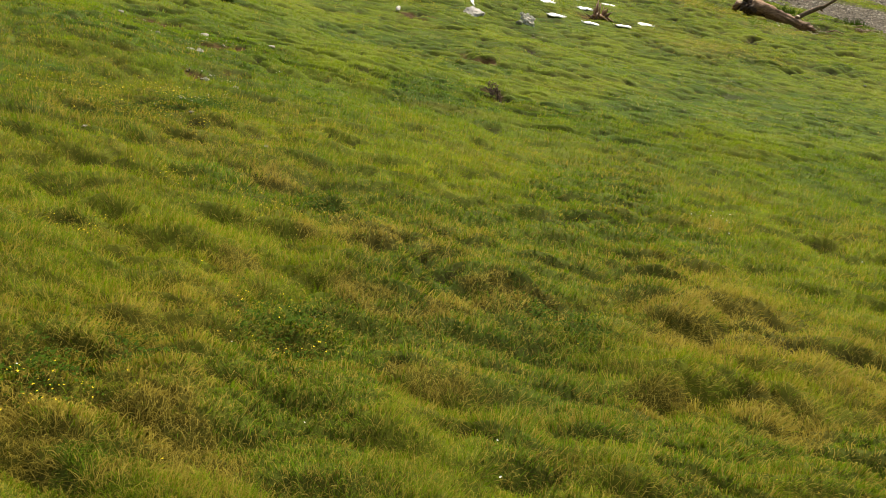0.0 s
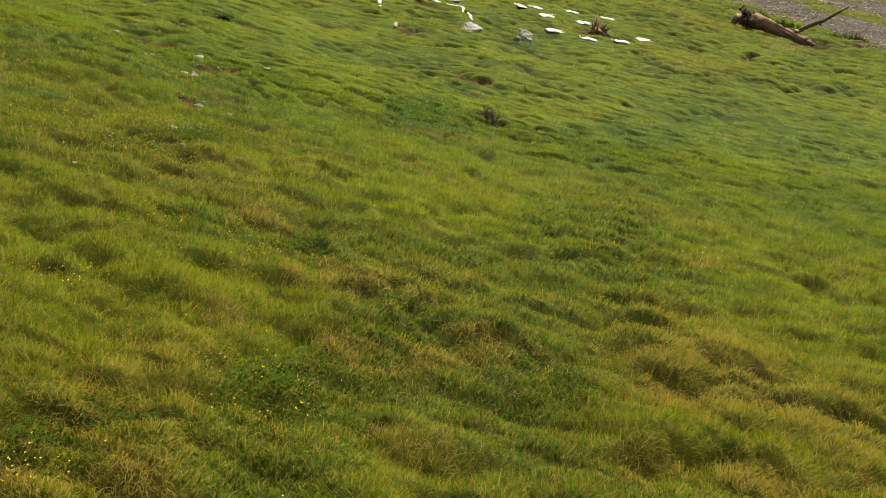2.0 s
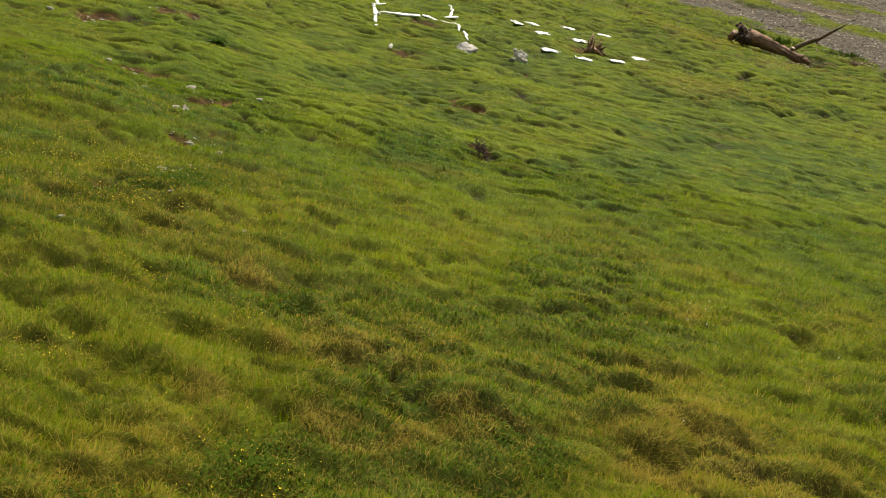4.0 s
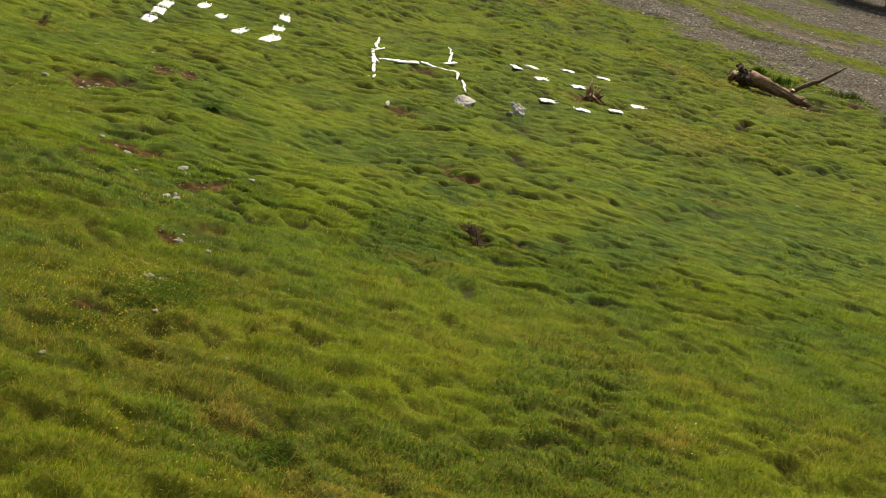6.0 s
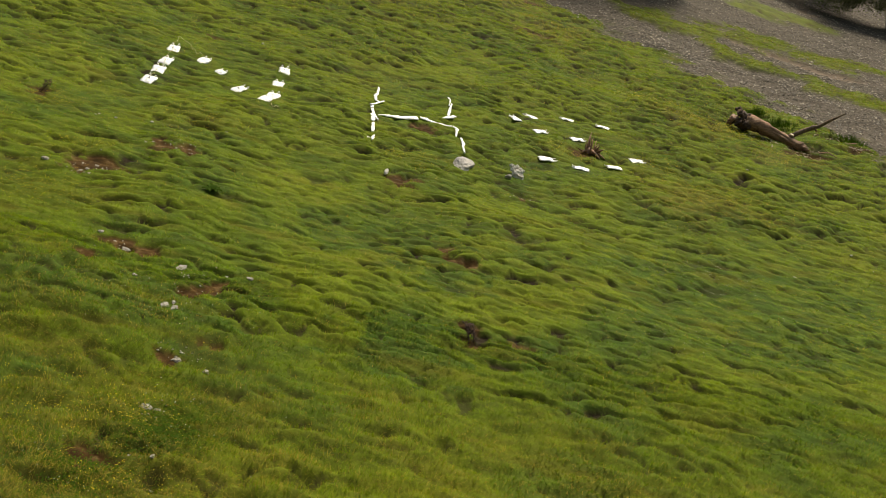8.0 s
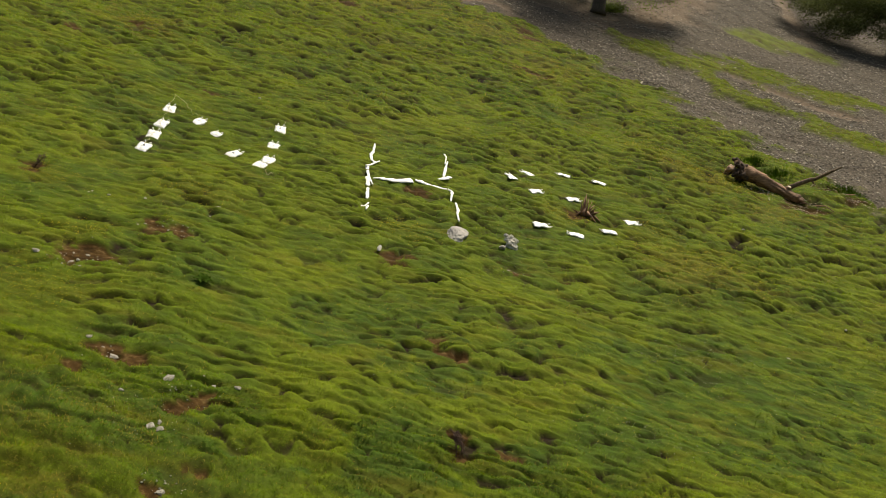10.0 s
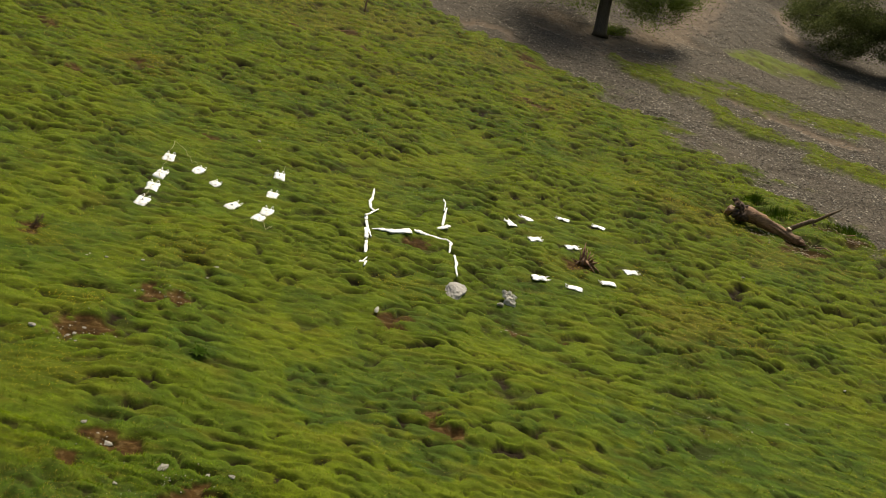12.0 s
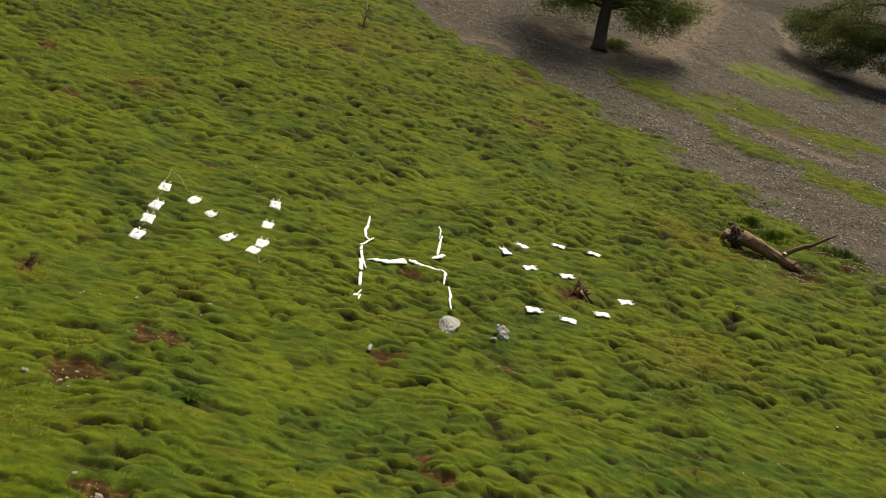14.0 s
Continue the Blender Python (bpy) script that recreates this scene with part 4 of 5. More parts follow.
def fallen_trunk():
    thing = new("fallen_trunk")
    base = on_ground(9.2, 23.2, 0)
    thing.location = base
    tagged(thing, "fallen dead tree trunk with torn roots on the grass", "tree trunk")

    def local(p):
        return Vector(p) - base

    ctrl = [Vector(p) for p in ((8.36, 23.58, 9.68), (8.78, 23.43, 9.51), (9.2, 23.26, 9.28), (9.55, 23.08, 9.09), (9.80, 22.90, 8.97))]
    a, e = ctrl[0], ctrl[-1]
    pts = []
    for p, q in zip(ctrl, ctrl[1:]):
        pts += [p.lerp(q, k / 4) for k in range(4)]
    pts.append(e)
    radii = [0.205 - 0.085 * k / (len(pts) - 1) + 0.014 * math.sin(k * 1.7) for k in range(len(pts))]
    bm = bmesh.new()
    tube(bm, [local(p) for p in pts], radii, 18, None, 0.2, 3)
    part("trunk", bm, DEADWOOD, thing)
    bm = bmesh.new()
    r = random.Random(7)
    tube(bm, [local(a + Vector((-0.16, 0.06, 0.04))), local(a + Vector((-0.06, 0.03, 0.02))), local(a + Vector((0.06, -0.02, -0.02)))], [0.12, 0.24, 0.20], 14, None, 0.35, 5)
    part("root_plate", bm, ROTTEN, thing, "dark rotten root end")
    for k in range(22):
        ang = 2 * math.pi * k / 11 + r.uniform(-0.3, 0.3)
        out = Vector((0.15 * math.cos(ang) - r.uniform(0.0, 0.2), 0.2 * math.cos(ang) + 0.05, 0.27 * math.sin(ang) + 0.06)) * r.uniform(0.6, 1.15)
        bend = Vector((r.uniform(-0.16, 0.16), r.uniform(-0.16, 0.16), r.uniform(-0.14, 0.12)))
        w = r.uniform(0.05, 0.1)
        reach = 1.6 if k in (2, 3, 14) else r.uniform(0.7, 1.05)
        bm = bmesh.new()
        tube(bm, [local(a + out * 0.4), local(a + out * 0.9), local(a + out * reach + bend * 0.6), local(a + out * (reach + 0.1) + bend)], [w, 0.85 * w, 0.5 * w, 0.015], 6, None, 0.5, k)
        part("root", bm, ROTTEN, thing)
    for k, (ox, oy, oz, size) in enumerate(((-0.34, 0.08, 0.02, 0.13), (-0.22, -0.10, -0.12, 0.12), (-0.05, -0.16, -0.17, 0.14), (-0.42, 0.12, -0.06, 0.08))):
        bm = bmesh.new()
        got = bmesh.ops.create_icosphere(bm, subdivisions=3, radius=1)
        for q in got["verts"]:
            lump = 1 + 0.7 * noise.noise(q.co * 1.6 + Vector((k, 0, 3))) + 0.4 * noise.noise(q.co * 4.5 + Vector((0, k, 1)))
            q.co = local(a) + Vector((ox, oy, oz)) + q.co * size * lump
        part("root_clump", bm, SPLINTER if k in (0, 3) else ROTTEN, thing, "reddish torn root wood" if k in (0, 3) else "")
    for k, (p0, p1, p2, w) in enumerate((
        ((8.92, 23.28, 9.44), (9.22, 23.12, 9.24), (9.60, 22.92, 9.00), 0.055),
        ((8.62, 23.42, 9.70), (8.98, 23.34, 9.54), (9.36, 23.18, 9.32), 0.045),
    )):
        bm = bmesh.new()
        tube(bm, [local(p0), local(Vector(p0).lerp(Vector(p1), 0.5)), local(p1), local(Vector(p1).lerp(Vector(p2), 0.5)), local(p2)], [0.5 * w, w, 1.1 * w, w, 0.4 * w], 9, None, 0.25, 60 + k)
        part("ridge", bm, DEADWOOD, thing)
    for k, (u, v, w) in enumerate(((0.02, 0.16, 0.04), (0.10, 0.13, 0.03), (0.03, -0.12, 0.035))):
        bm = bmesh.new()
        s0 = ctrl[1] + Vector((-0.15 + u, 0, v))
        tube(bm, [local(s0 + Vector((0.2, -0.08, -0.11))), local(s0), local(s0 + Vector((-0.14, 0.05, 0.12 + u)))], [w, w, 0.008], 6, 0.6, 0.25, 40 + k)
        part("torn_bark", bm, ROTTEN, thing)
    bm = bmesh.new()
    ctrl2 = [Vector(p) for p in ((9.50, 23.14, 9.25), (9.82, 23.10, 9.44), (10.13, 23.0, 9.60), (10.22, 22.96, 9.61), (10.5, 22.79, 9.81), (10.79, 22.6, 10.0))]
    tube(bm, [local(p) for p in ctrl2], [0.075, 0.068, 0.066, 0.055, 0.04, 0.018], 10, None, 0.14, 9)
    limb = part("limb", bm, LIMB_BARK, thing, "dark bark-covered limb")
    for p, q, w in ((ctrl2[2], Vector((0.08, -0.05, -0.12)), 0.04), (ctrl2[4], Vector((0.05, 0.02, 0.08)), 0.018)):
        bm = bmesh.new()
        tube(bm, [local(p), local(p + q)], [w, 0.6 * w], 7, None, 0.1, 2)
        part("limb_stub", bm, LIMB_BARK, limb)
    bm = bmesh.new()
    p = Vector((9.52, 23.12, 9.2))
    tip = Vector((0.03, -0.09, 0.11))
    tube(bm, [local(p), local(p + tip)], [0.08, 0.068], 12, None, 0.03, 4)
    stub = part("stub", bm, DEADWOOD, thing)
    bm = bmesh.new()
    tube(bm, [local(p + tip), local(p + tip * 1.06)], [0.058, 0.056], 12)
    part("cut_face", bm, CUT, stub, "pale sawn end")
    for k, (ox, oz, long) in enumerate(((0, 0, 0.2), (0.05, 0.04, 0.14), (-0.05, 0.02, 0.12), (0.03, -0.04, 0.22))):
        bm = bmesh.new()
        s0 = e + Vector((ox - 0.03, 0.03, oz))
        tube(bm, [local(s0), local(s0 + Vector((0.5 * long, -0.5 * long, -0.2 * long))), local(s0 + Vector((0.8 * long, -0.8 * long, -0.3 * long)))], [0.07, 0.05, 0.01], 7, None, 0.3, 6 + k)
        part("broken_end", bm, SPLINTER, thing, "pale broken splintered end")


fallen_trunk()


def stick(pts, radii, label, name="stick", mat=SPLINTER):
    bm = bmesh.new()
    tube(bm, pts, radii, 6, None, 0.1, 1)
    return tagged(part(name, bm, mat), label, "stick")


stick([on_ground(10.3, 22.85, 0.06), on_ground(10.42, 22.55, 0.09), on_ground(10.55, 22.25, 0.05)], [0.02, 0.018, 0.01], "thin bare broken stick on the grass")
stick([on_ground(10.75, 24.1, 0.05), on_ground(11.25, 23.9, 0.08), on_ground(11.8, 23.75, 0.05)], [0.03, 0.026, 0.012], "reddish broken stick beside the fallen trunk")

# wood chips and gravel scattered round the trunk

def bits(name, spots, count, size, mat, label, category, seed):
    g = np.random.default_rng(seed)
    pick = g.integers(0, len(spots), count)
    sx, sy, sr = (np.array(v)[pick] for v in zip(*spots))
    x, y = sx + g.normal(0, 0.5, count) * sr * 1.4, sy + g.normal(0, 0.5, count) * sr
    z = height(x, y)
    s = size * g.uniform(0.4, 1.3, count)
    v = g.normal(0, 1, (count, 6, 3))
    octa = np.array([[1, 0, 0], [-1, 0, 0], [0, 0.8, 0], [0, -0.8, 0], [0, 0, 0.6], [0, 0, -0.6]])
    verts = (octa + 0.22 * v) * s[:, None, None] + np.stack([x, y, z + 0.25 * s], 1)[:, None]
    faces = np.array([[0, 2, 4], [2, 1, 4], [1, 3, 4], [3, 0, 4], [2, 0, 5], [1, 2, 5], [3, 1, 5], [0, 3, 5]])
    k = np.arange(count)[:, None, None] * 6
    me = mesh_from(name, verts.reshape(-1, 3), (faces[None] + k).reshape(-1, 3), mat)
    return tagged(new(name, me), label, category, kind="stuff")


bits("wood_chips", ((9.69, 22.41, 0.45), (8.79, 23.07, 0.4), (11.21, 24.11, 0.45), (11.71, 23.42, 0.4), (9.99, 22.88, 0.4)), 800, 0.022, CHIP, "pale wood chips scattered on bare ground", "wood chips", 3)
bits("soil_gravel", ((-5.39, 12.01, 0.3), (-5.61, 11.82, 0.24), (-4.95, 13.36, 0.25), (-4.51, 13.35, 0.2), (-2.88, 9.63, 0.3), (-2.63, 8.17, 0.2), (1.29, 15.2, 0.25), (-4.15, 10.09, 0.2), (-10.03, 23.83, 0.5), (-2.58, 7.34, 0.15)), 200, 0.015, LIMESTONE, "small pale gravel on bare soil", "gravel", 6)


# ---------------------------------------------------------------- the splintered stump
def stump():
    thing = new("tree_stump")
    base = on_ground(3.05, 18.77, -0.03)
    thing.location = base
    tagged(thing, "splintered reddish-brown tree stump in the grass", "tree stump")
    bm = bmesh.new()
    tube(bm, [(0, 0, -0.12), (0.01, 0, 0.06), (0.02, 0.02, 0.15)], [0.12, 0.08, 0.04], 11, None, 0.3, 3)
    part("base", bm, SPLINTER, thing)
    # where each splinter starts, where its tip is, and its thickness
    for k, (x, y, tx, ty, tz, w) in enumerate((
        (0.0, 0.02, 0.02, 0.05, 0.52, 0.075), (-0.05, 0.0, -0.02, 0.0, 0.42, 0.06), (0.05, 0.0, 0.07, 0.0, 0.40, 0.06), (-0.07, -0.04, -0.10, -0.08, 0.30, 0.06),
        (0.07, -0.03, 0.22, -0.10, 0.26, 0.06), (0.06, -0.06, 0.26, -0.22, 0.10, 0.06), (-0.08, 0.0, -0.30, -0.02, 0.10, 0.03), (0.10, 0.0, 0.16, 0.02, 0.34, 0.05),
        (0.12, -0.10, 0.20, -0.30, 0.16, 0.06), (0.16, -0.16, 0.30, -0.36, 0.08, 0.06), (0.02, -0.08, 0.05, -0.16, 0.28, 0.05),
    )):
        bm = bmesh.new()
        tube(bm, [(x, y, -0.02), (0.6 * x + 0.4 * tx, 0.6 * y + 0.4 * ty, 0.5 * tz), (tx, ty, tz)], [w, 0.75 * w, 0.006], 5, 0.5, 0.25, k)
        part("splinter", bm, SPLINTER, thing)
    for k, (ex, ey) in enumerate(((0.34, -0.34), (0.22, -0.42), (-0.20, -0.16))):
        bm = bmesh.new()
        ez = ground_z(base.x + ex, base.y + ey) - base.z + 0.02
        tube(bm, [(0.2 * ex, 0.2 * ey, 0.06), (ex * 0.6, ey * 0.6, ez * 0.6 + 0.07), (ex, ey, ez)], [0.035, 0.025, 0.010], 6, None, 0.3, 20 + k)
        part("root", bm, SPLINTER, thing)


stump()


# ---------------------------------------------------------------- weeds
def dock(x, y, tall, lean, seed, label):
    """A dead dock: stalks thick with dark seed."""
    thing = new("dock_weed")
    base = on_ground(x, y, -0.01)
    thing.location = base
    tagged(thing, label, "weed")
    r = random.Random(seed)
    for k in range(4):
        top = Vector((lean[0] + r.uniform(-0.06, 0.06), lean[1] + r.uniform(-0.04, 0.04), tall * r.uniform(0.75, 1.05)))
        line = [Vector((0.03 * k - 0.04, 0.01 * k, 0)), top * 0.5 + Vector((0.02 * k, 0, 0)), top]
        bm = bmesh.new()
        tube(bm, line, [0.007, 0.006, 0.003], 5)
        stalk = part("stalk", bm, SEED, thing)
        bm = bmesh.new()
        for i in range(46):
            a = 0.25 + 0.75 * i / 46
            p = line[0].lerp(line[1], a * 2) if a < 0.5 else line[1].lerp(line[2], a * 2 - 1)
            q = p + Vector((r.gauss(0, 0.018), r.gauss(0, 0.018), r.gauss(0, 0.01)))
            s = r.uniform(0.006, 0.012)
            vs = [bm.verts.new(q + Vector(o) * s) for o in ((1, 0, 0), (-1, 0.3, 0), (0, 1, 0.3), (0, 0, 1.3), (0.2, -1, 0))]
            for f in ((0, 2, 3), (2, 1, 3), (1, 4, 3), (4, 0, 3), (0, 4, 1), (0, 1, 2)):
                bm.faces.new([vs[n] for n in f])
        part("seed_head", bm, SEED, stalk)["kind"] = "stuff"


dock(0.45, 9.78, 0.30, (-0.06, 0.10), 1, "dark dead dock weed with seed heads")
dock(0.4, 10.12, 0.2, (-0.04, 0.05), 2, "small dark dead dock weed")
dock(-7.71, 14.4, 0.32, (0.12, 0.05), 3, "dark brown withered dock weed in grass")


def leafy_weed(x, y, seed, wide, label):
    """A low rosette of broad leaves."""
    thing = new("leafy_weed")
    thing.matrix_world = slope_frame(x, y, 0, 0.02)
    tagged(thing, label, "weed")
    r = random.Random(seed)
    for k in range(9):
        bm = bmesh.new()
        turn, reach = 2 * math.pi * k / 9 + r.uniform(-0.2, 0.2), wide * r.uniform(0.7, 1.1)
        rows = []
        for i in range(5):
            a = i / 4
            w = 0.24 * reach * math.sin(math.pi * (0.12 + 0.86 * a))
            c = Vector((math.cos(turn) * reach * a, math.sin(turn) * reach * a, 0.9 * reach * a * (1 - 0.72 * a) + 0.01))
            side = Vector((-math.sin(turn), math.cos(turn), 0)) * w
            rows.append([bm.verts.new(c + side + Vector((0, 0, 0.02))), bm.verts.new(c), bm.verts.new(c - side + Vector((0, 0, 0.02)))])
        for lo, hi in zip(rows, rows[1:]):
            for n in range(2):
                bm.faces.new((lo[n], lo[n + 1], hi[n + 1], hi[n]))
        part("leaf", bm, WEED, thing)


leafy_weed(-3.66, 12.06, 1, 0.16, "dark green broad-leaved weed in the turf")


def grass_tuft(x, y, wide, tall, seed, label):
    """A dense upright tuft of long blades."""
    g = np.random.default_rng(seed)
    n = 700
    a, d = g.uniform(0, 2 * math.pi, n), g.random(n) * wide * 1.2
    px, py = x + d * np.cos(a), y + 0.7 * d * np.sin(a)
    root = np.stack([px, py, height(px, py) - 0.02], 1)
    long = tall * g.uniform(0.5, 1.2, n) * (1.1 - 0.6 * d / wide)
    tip = root + np.stack([0.5 * long * np.cos(a) * d / wide + g.normal(0, 0.05, n), 0.5 * long * np.sin(a) * d / wide + g.normal(0, 0.05, n), long], 1)
    t = g.uniform(0, math.pi, n)
    w = np.stack([np.cos(t), np.sin(t), 0 * t], 1) * 0.009
    me = mesh_from("grass_tuft", np.stack([root - w, root + w, tip], 1).reshape(-1, 3), np.arange(3 * n).reshape(-1, 3), WEED)
    tagged(new("grass_tuft", me), label, "grass tuft")


grass_tuft(9.75, 24.6, 0.5, 0.3, 2, "dark green rank grass tuft behind the fallen trunk")
grass_tuft(9.3, 25.4, 0.42, 0.24, 4, "dark green rank grass tuft behind the fallen trunk")
grass_tuft(11.9, 24.3, 0.55, 0.28, 3, "dark green rank grass tuft at the scree edge")


# ---------------------------------------------------------------- flowers
def build_flowers(name, spots, count, size, lift, mat, label, seed, stray):
    g = np.random.default_rng(seed)
    weight = np.array([r ** 1.2 for _, _, r in spots])
    pick = g.choice(len(spots), count, p=weight / weight.sum())
    sx, sy, sr = (np.array(v)[pick] for v in zip(*spots))
    x, y = sx + g.normal(0, 0.62, count) * sr * 1.35, sy + g.normal(0, 0.62, count) * sr
    ys = (1.5 + 2.9 * g.random(stray)) ** 2
    x, y = np.append(x, ys * g.uniform(-0.62, 0.62, stray)), np.append(y, ys)
    keep = (scree_mask(x, y) < 0.3) & (patches(x, y, SOIL, 1.5) < 0.3) & (g.random(len(y)) < 0.4 + 0.6 * smooth(6, 11, y))
    x, y = x[keep], y[keep]
    n = len(x)
    z = height(x, y) + lift * g.uniform(0.7, 1.3, n) * (1 + 0.012 * y)
    s = size * g.uniform(0.7, 1.25, n) * (1 + 0.05 * np.clip(y - 5, 0, 8))
    ang = np.arange(5) * 2 * math.pi / 5
    ring = np.stack([np.cos(ang), np.sin(ang), np.full(5, 0.35)], 1)
    cup = np.concatenate([ring, [[0, 0, -0.25]]])
    tilt = g.normal(0, 0.35, (n, 2))
    tilt[:, 1] -= 0.25
    v = cup[None] * s[:, None, None]
    v = v + np.stack([0 * v[..., 0], 0 * v[..., 0], tilt[:, :1] * v[..., 0] - tilt[:, 1:] * v[..., 1]], -1)
    v = v + np.stack([x, y, z], 1)[:, None]
    faces = np.array([[k, (k + 1) % 5, 5] for k in range(5)])
    k = np.arange(n)[:, None, None] * 6
    me = mesh_from(name, v.reshape(-1, 3), (faces[None] + k).reshape(-1, 3), mat)
    tagged(new(name, me), label, "flowers", kind="stuff")


build_flowers("buttercups", YELLOW, 16000, 0.0037, 0.075, YELLOW_PETAL, "small yellow buttercup flowers scattered in the grass", 8, 350)
CLOVER = ((-2.88, 6.25, 0.3), (-2.14, 7.15, 0.4), (2.21, 6.64, 0.3), (2.42, 6.57, 0.3), (-2.82, 6.42, 0.35), (-2.22, 7.44, 0.4), (3.0, 10.85, 0.6), (-3.2, 9.0, 0.6), (4.5, 13.2, 0.8))
build_flowers("white_clover", CLOVER, 700, 0.0045, 0.06, WHITE_PETAL, "small white clover flowers in the grass", 9, 120)


def build_clover_leaves():
    """Low broad leaves that fill the dark green spots close by."""
    g = np.random.default_rng(31)
    spots = [p for p in LUSH_AND_SHADE if p[1] < 8] + [(-2.7, 6.3, 0.35), (-2.2, 7.2, 0.4)]
    count = 8000
    weight = np.array([r * r for _, _, r in spots])
    pick = g.choice(len(spots), count, p=weight / weight.sum())
    sx, sy, sr = (np.array(v)[pick] for v in zip(*spots))
    x, y = sx + g.normal(0, 0.5, count) * sr * 1.3, sy + g.normal(0, 0.5, count) * sr
    z = height(x, y) + g.uniform(0.02, 0.065, count)
    s = 0.0075 * g.uniform(0.6, 1.4, count)
    a = g.uniform(0, 2 * math.pi, count)
    ax = np.stack([np.cos(a), np.sin(a), g.normal(0, 0.3, count) + 0.4 * np.sin(a)], 1) * s[:, None]
    bx = np.stack([-np.sin(a), np.cos(a), g.normal(0, 0.3, count) + 0.4 * np.cos(a)], 1) * s[:, None] * 0.75
    p = np.stack([x, y, z], 1)
    v = np.stack([p - ax, p + bx, p + ax, p - bx], 1).reshape(-1, 3)
    me = mesh_from("clover_leaves", v, np.arange(4 * count).reshape(-1, 4), WEED)
    tagged(new("clover_leaves", me), "dark green low clover leaves in the turf", "clover", kind="stuff")


build_clover_leaves()


# ---------------------------------------------------------------- scree
def build_scree():
    g = np.random.default_rng(21)
    count = 170000
    y = g.uniform(22, 66, count)
    x = y * g.uniform(-0.2, 0.62, count)
    m = scree_mask(x, y)
    keep = g.random(count) < m * (1 - 0.75 * track_mask(x, y)) * np.clip(0.35 + 0.5 * vn(x / 1.6, y / 1.6, 61) + 0.3, 0, 1) + 0.05 * smooth(-3, 0, y - np.interp(x, EDGE_X, EDGE_Y))
    x, y = x[keep], y[keep]
    n = len(x)
    s = np.minimum(0.045, 0.022 * np.exp(g.normal(0, 0.5, n))) * (1 + 0.012 * (y - 25))
    z = height(x, y) + 0.2 * s
    box = np.array([[1, 0, 0], [-1, 0, 0], [0, 1, 0], [0, -1, 0], [0, 0, 1], [0, 0, -1]], float)
    v = (box * [1.25, 1.0, 0.5] + g.normal(0, 0.25, (n, 6, 3)) * [1, 1, 0.5]) * s[:, None, None]
    a = g.uniform(0, 2 * math.pi, n)[:, None]
    v = np.stack([v[..., 0] * np.cos(a) - v[..., 1] * np.sin(a), v[..., 0] * np.sin(a) + v[..., 1] * np.cos(a), v[..., 2]], -1)
    v[..., 2] += 0.66 * v[..., 1]
    v = v + np.stack([x, y, z], 1)[:, None]
    faces = np.array([[0, 2, 4], [2, 1, 4], [1, 3, 4], [3, 0, 4], [2, 0, 5], [1, 2, 5], [3, 1, 5], [0, 3, 5]])
    k = np.arange(n)[:, None, None] * 6
    me = mesh_from("scree", v.reshape(-1, 3), (faces[None] + k).reshape(-1, 3), SCREE)
    bed = tagged(new("scree", me), "loose grey scree stones on the upper slope", "scree", kind="stuff")
    forms = [rock_mesh("stone", BOULDER, 300 + j, (1.0, 0.8, 0.6), 9, 1) for j in range(6)]
    made = 0
    while made < 220:
        px = g.uniform(8, 22)
        py = g.uniform(24, 42)
        if px > 0.58 * py or float(scree_mask(np.array([px]), np.array([py]))[0]) < 0.6:
            continue
        size = 0.034 * math.exp(g.normal(0, 0.25))
        ob = new("stone", forms[made % 6])
        ob.matrix_world = slope_frame(px, py, g.uniform(0, 360), size * 0.3) @ Matrix.Diagonal((size, size, size, 1))
        ob.parent = bed
        made += 1


build_scree()


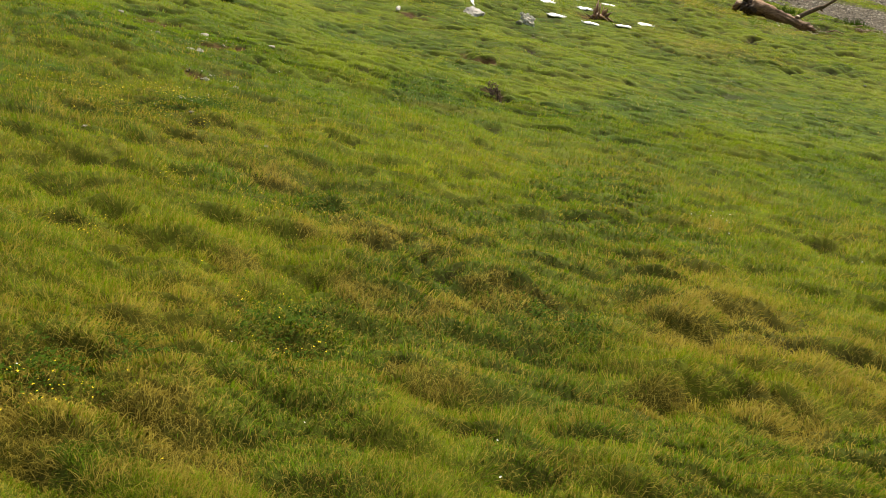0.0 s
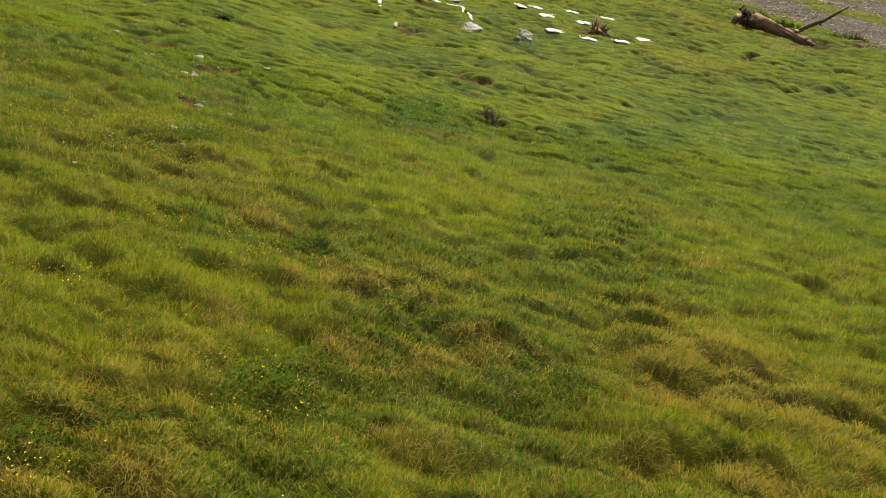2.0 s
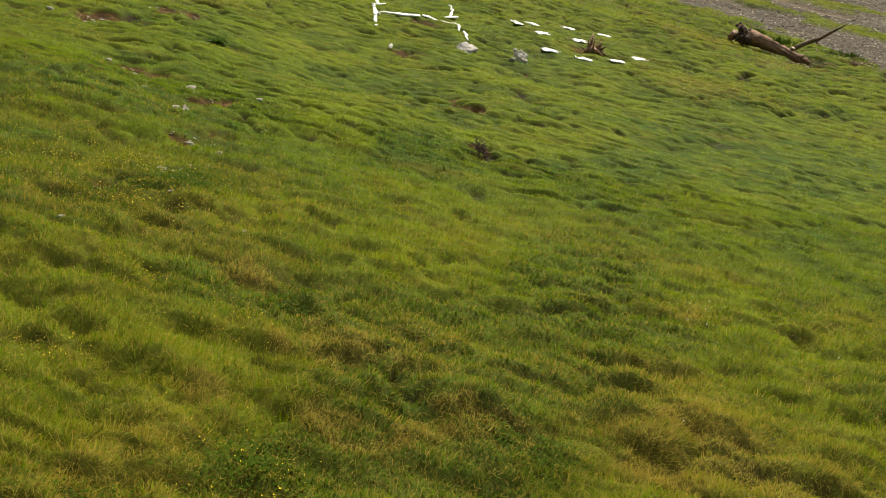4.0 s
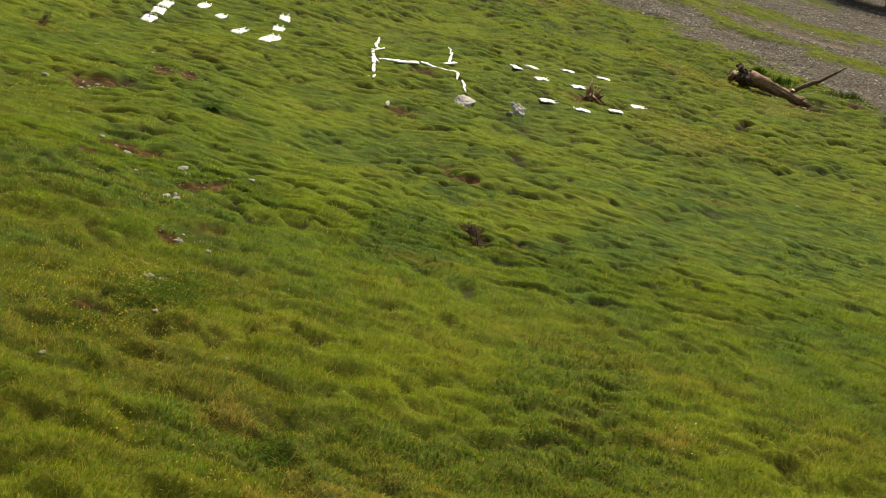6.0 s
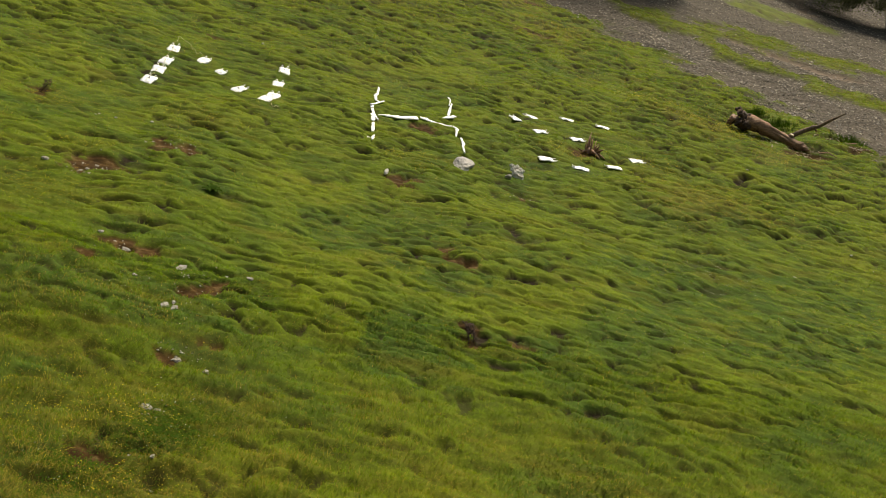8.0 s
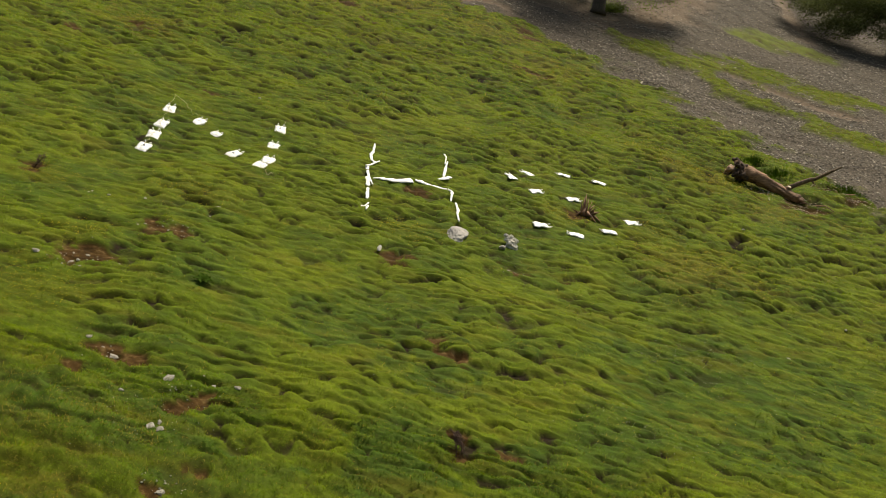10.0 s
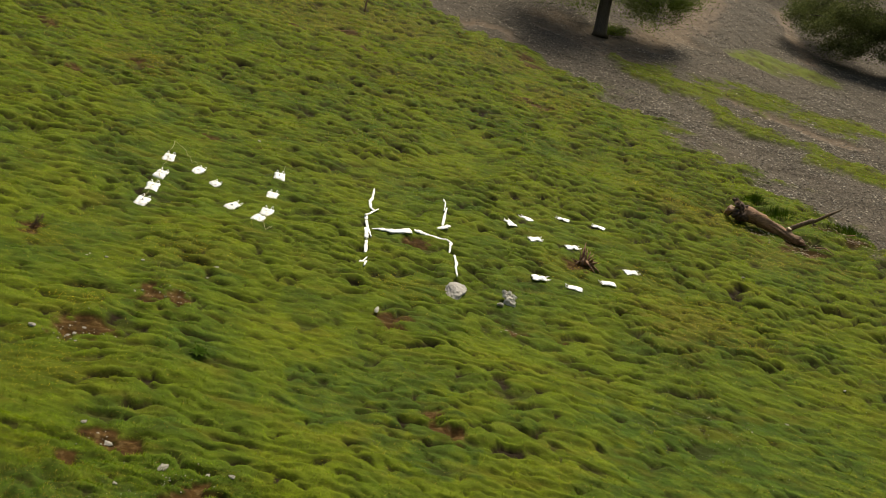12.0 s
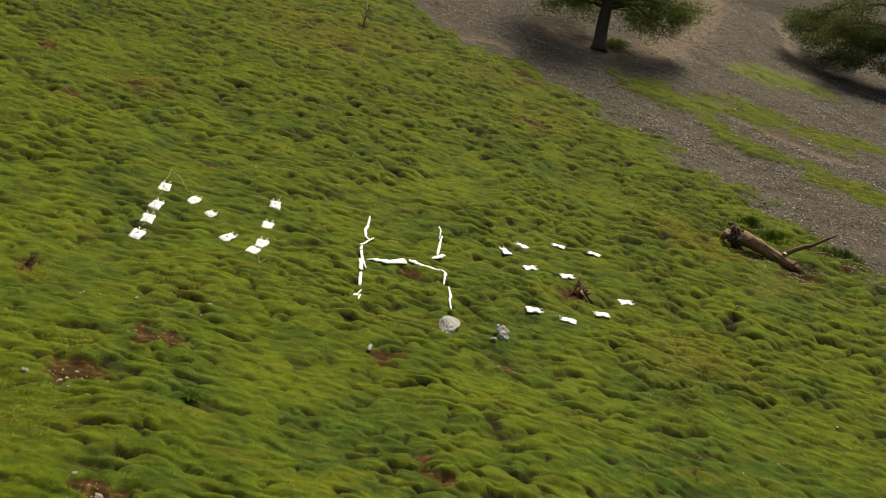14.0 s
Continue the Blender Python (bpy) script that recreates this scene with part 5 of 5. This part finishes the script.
# ---------------------------------------------------------------- trees
def tree(x, y, seed, trunk_r, tall, crown, leaves, mat, lean, label, skirts):
    """A broad-leaved tree: trunk and limbs, and a crown of many small leaves on twigs. crown: centre offset and radii; skirts: low hanging boughs."""
    thing = new("tree")
    base = on_ground(x, y, -0.15)
    thing.location = base
    tagged(thing, label, "tree")
    r = random.Random(seed)
    cx, cy, cz, rx, ry, rz = crown
    bm = bmesh.new()
    fork = Vector((lean[0], lean[1], tall * 0.34))
    tube(bm, [(0, 0, 0), (0.01, 0, 0.3), Vector((lean[0] * 0.4, lean[1] * 0.4, tall * 0.16)), fork, Vector((cx * 0.6, cy * 0.6, tall * 0.66)), Vector((cx, cy, tall * 0.92))],
         [trunk_r * 1.5, trunk_r * 1.08, trunk_r * 0.92, trunk_r * 0.85, trunk_r * 0.4, 0.03], 12, None, 0.07, seed)
    part("trunk", bm, BARK, thing)
    ends = []
    for k in range(16 + len(skirts)):
        if k < len(skirts):
            end = Vector(skirts[k])
            start = fork * r.uniform(0.75, 1.0)
        else:
            a, b = r.uniform(0, 2 * math.pi), r.uniform(-0.35, 1.0)
            c = math.sqrt(max(0, 1 - b * b))
            end = Vector((cx + 0.8 * rx * c * math.cos(a), cy + 0.8 * ry * c * math.sin(a), cz + 0.8 * rz * b))
            start = fork.lerp(Vector((cx * 0.6, cy * 0.6, tall * 0.66)), r.random())
        mid = start.lerp(end, 0.5) + Vector((r.uniform(-0.3, 0.3), r.uniform(-0.3, 0.3), 0.35))
        bm = bmesh.new()
        tube(bm, [start, start.lerp(mid, 0.5) + Vector((0, 0, 0.1)), mid, mid.lerp(end, 0.5), end], [trunk_r * 0.36, trunk_r * 0.27, trunk_r * 0.2, trunk_r * 0.12, 0.015], 7, None, 0.1, k)
        part("limb", bm, BARK, thing)
        ends += [(mid, 0.55), (mid.lerp(end, 0.5), 0.85), (end, 1.0)]
    g = np.random.default_rng(seed)
    clumps = []
    for p, share in ends:
        for _ in range(int(5 * share)):
            clumps.append(np.array(p) + g.normal(0, 0.55, 3) * [1, 1, 0.55])
    clumps = np.array(clumps)
    pick = g.integers(0, len(clumps), leaves)
    pos = clumps[pick] + g.normal(0, 1, (leaves, 3)) * [0.42, 0.42, 0.2]
    pos[:, 2] -= 0.10 * np.abs(g.normal(0, 1, leaves))
    s = 0.0013 * y * g.uniform(0.6, 1.4, leaves)
    ax = g.normal(0, 1, (leaves, 3)) * [1, 1, 0.5]
    ax /= np.linalg.norm(ax, axis=1)[:, None]
    bx = np.cross(ax, g.normal(0, 1, (leaves, 3)) * [0.5, 0.5, 1])
    bx /= np.linalg.norm(bx, axis=1)[:, None]
    drop = np.array([0, 0, -0.3])
    v = np.stack([pos - ax * s[:, None], pos + bx * 0.45 * s[:, None], pos + (ax + drop) * s[:, None], pos - bx * 0.45 * s[:, None]], 1)
    k = np.arange(leaves)[:, None] * 4
    me = mesh_from("crown", v.reshape(-1, 3), k + np.array([[0, 1, 2, 3]]), mat)
    crown_ob = new("crown", me)
    crown_ob.parent = thing


tree(6.57, 44.5, 2, 0.36, 9.5, (0.3, 0.3, 6.0, 5.8, 5.4, 3.6), 52000, LEAF, (0.25, 0.0), "broad-leaved tree with a dark trunk on the scree",
     ((-1.9, -0.6, 2.3), (-3.2, 0.2, 2.5), (2.0, -0.8, 2.0), (3.4, 0.2, 1.9), (4.7, 0.4, 2.6), (2.8, -1.6, 2.5), (-0.9, 1.5, 2.6), (5.4, 0.8, 3.2), (-2.6, -1.2, 2.9), (3.0, 1.2, 2.3), (4.0, -1.0, 2.7)))
tree(28.0, 53.4, 5, 0.42, 11.0, (-0.4, -0.4, 5.4, 8.0, 6.6, 4.6), 80000, LEAF_DARK, (-0.3, 0.0), "large dark-leaved tree shading the scree",
     ((-6.2, -1.0, 2.6), (-5.0, -2.0, 1.6), (-3.8, -2.8, 1.0), (-2.4, -3.2, 0.7), (-0.9, -3.4, 0.6), (0.8, -3.2, 0.8), (2.4, -2.8, 1.0), (-6.8, 0.4, 3.8), (-2.6, -3.6, 2.2), (4.2, -2.0, 1.8),
      (-5.2, -2.4, 3.0), (-3.9, -3.2, 2.2), (-0.6, -3.8, 2.0), (-4.4, -1.4, 1.1)))


def shrub(x, y, wide, tall, leaves, mat, seed, label):
    """A low bush: a few stems and many small leaves."""
    thing = new("shrub")
    base = on_ground(x, y, -0.05)
    thing.location = base
    tagged(thing, label, "shrub")
    g = np.random.default_rng(seed)
    ends = []
    for k in range(7):
        a = 2 * math.pi * k / 7 + g.uniform(-0.3, 0.3)
        end = Vector((wide * 0.7 * math.cos(a), wide * 0.5 * math.sin(a), tall * g.uniform(0.5, 1.0) + 0.5 * wide * 0.5 * math.sin(a)))
        bm = bmesh.new()
        tube(bm, [(0, 0, 0), end * 0.5 + Vector((0, 0, 0.1)), end], [0.03, 0.02, 0.006], 6, None, 0.1, k)
        part("stem", bm, BARK, thing)
        ends += [np.array(end), np.array(end) * 0.6]
    pos = np.array(ends)[g.integers(0, len(ends), leaves)] + g.normal(0, 1, (leaves, 3)) * [0.3 * wide, 0.3 * wide, 0.2 * tall]
    ax = g.normal(0, 1, (leaves, 3))
    ax *= 0.055 / np.linalg.norm(ax, axis=1)[:, None]
    bx = np.cross(ax, g.normal(0, 1, (leaves, 3)))
    bx *= 0.028 / np.linalg.norm(bx, axis=1)[:, None]
    v = np.stack([pos - ax, pos + bx, pos + ax, pos - bx], 1)
    me = mesh_from("foliage", v.reshape(-1, 3), np.arange(4 * leaves).reshape(-1, 4), mat)
    new("foliage", me).parent = thing


shrub(7.4, 45.1, 0.9, 0.5, 1500, LEAF, 3, "low dark green shrub beside the tree trunk")


def sapling(x, y):
    thing = new("sapling")
    thing.location = on_ground(x, y, -0.03)
    tagged(thing, "thin bare brown sapling with crooked twigs", "sapling")
    bm = bmesh.new()
    tube(bm, [(0, 0, 0), (0.0, 0, 0.35), (0.05, 0, 0.7), (0.02, 0, 1.25)], [0.05, 0.042, 0.035, 0.012], 7, None, 0.1, 2)
    part("stem", bm, SPLINTER, thing)
    for a, b in (((0.04, 0, 0.6), (0.75, 0.2, 1.3)), ((0.02, 0, 0.4), (-0.35, 0, 0.95)), ((0.04, 0, 0.8), (0.3, -0.1, 1.4))):
        bm = bmesh.new()
        tube(bm, [a, Vector(a).lerp(Vector(b), 0.5) + Vector((0, 0, 0.08)), b], [0.026, 0.018, 0.007], 6, None, 0.1, 3)
        part("twig", bm, SPLINTER, thing)


sapling(-5.56, 36.9)
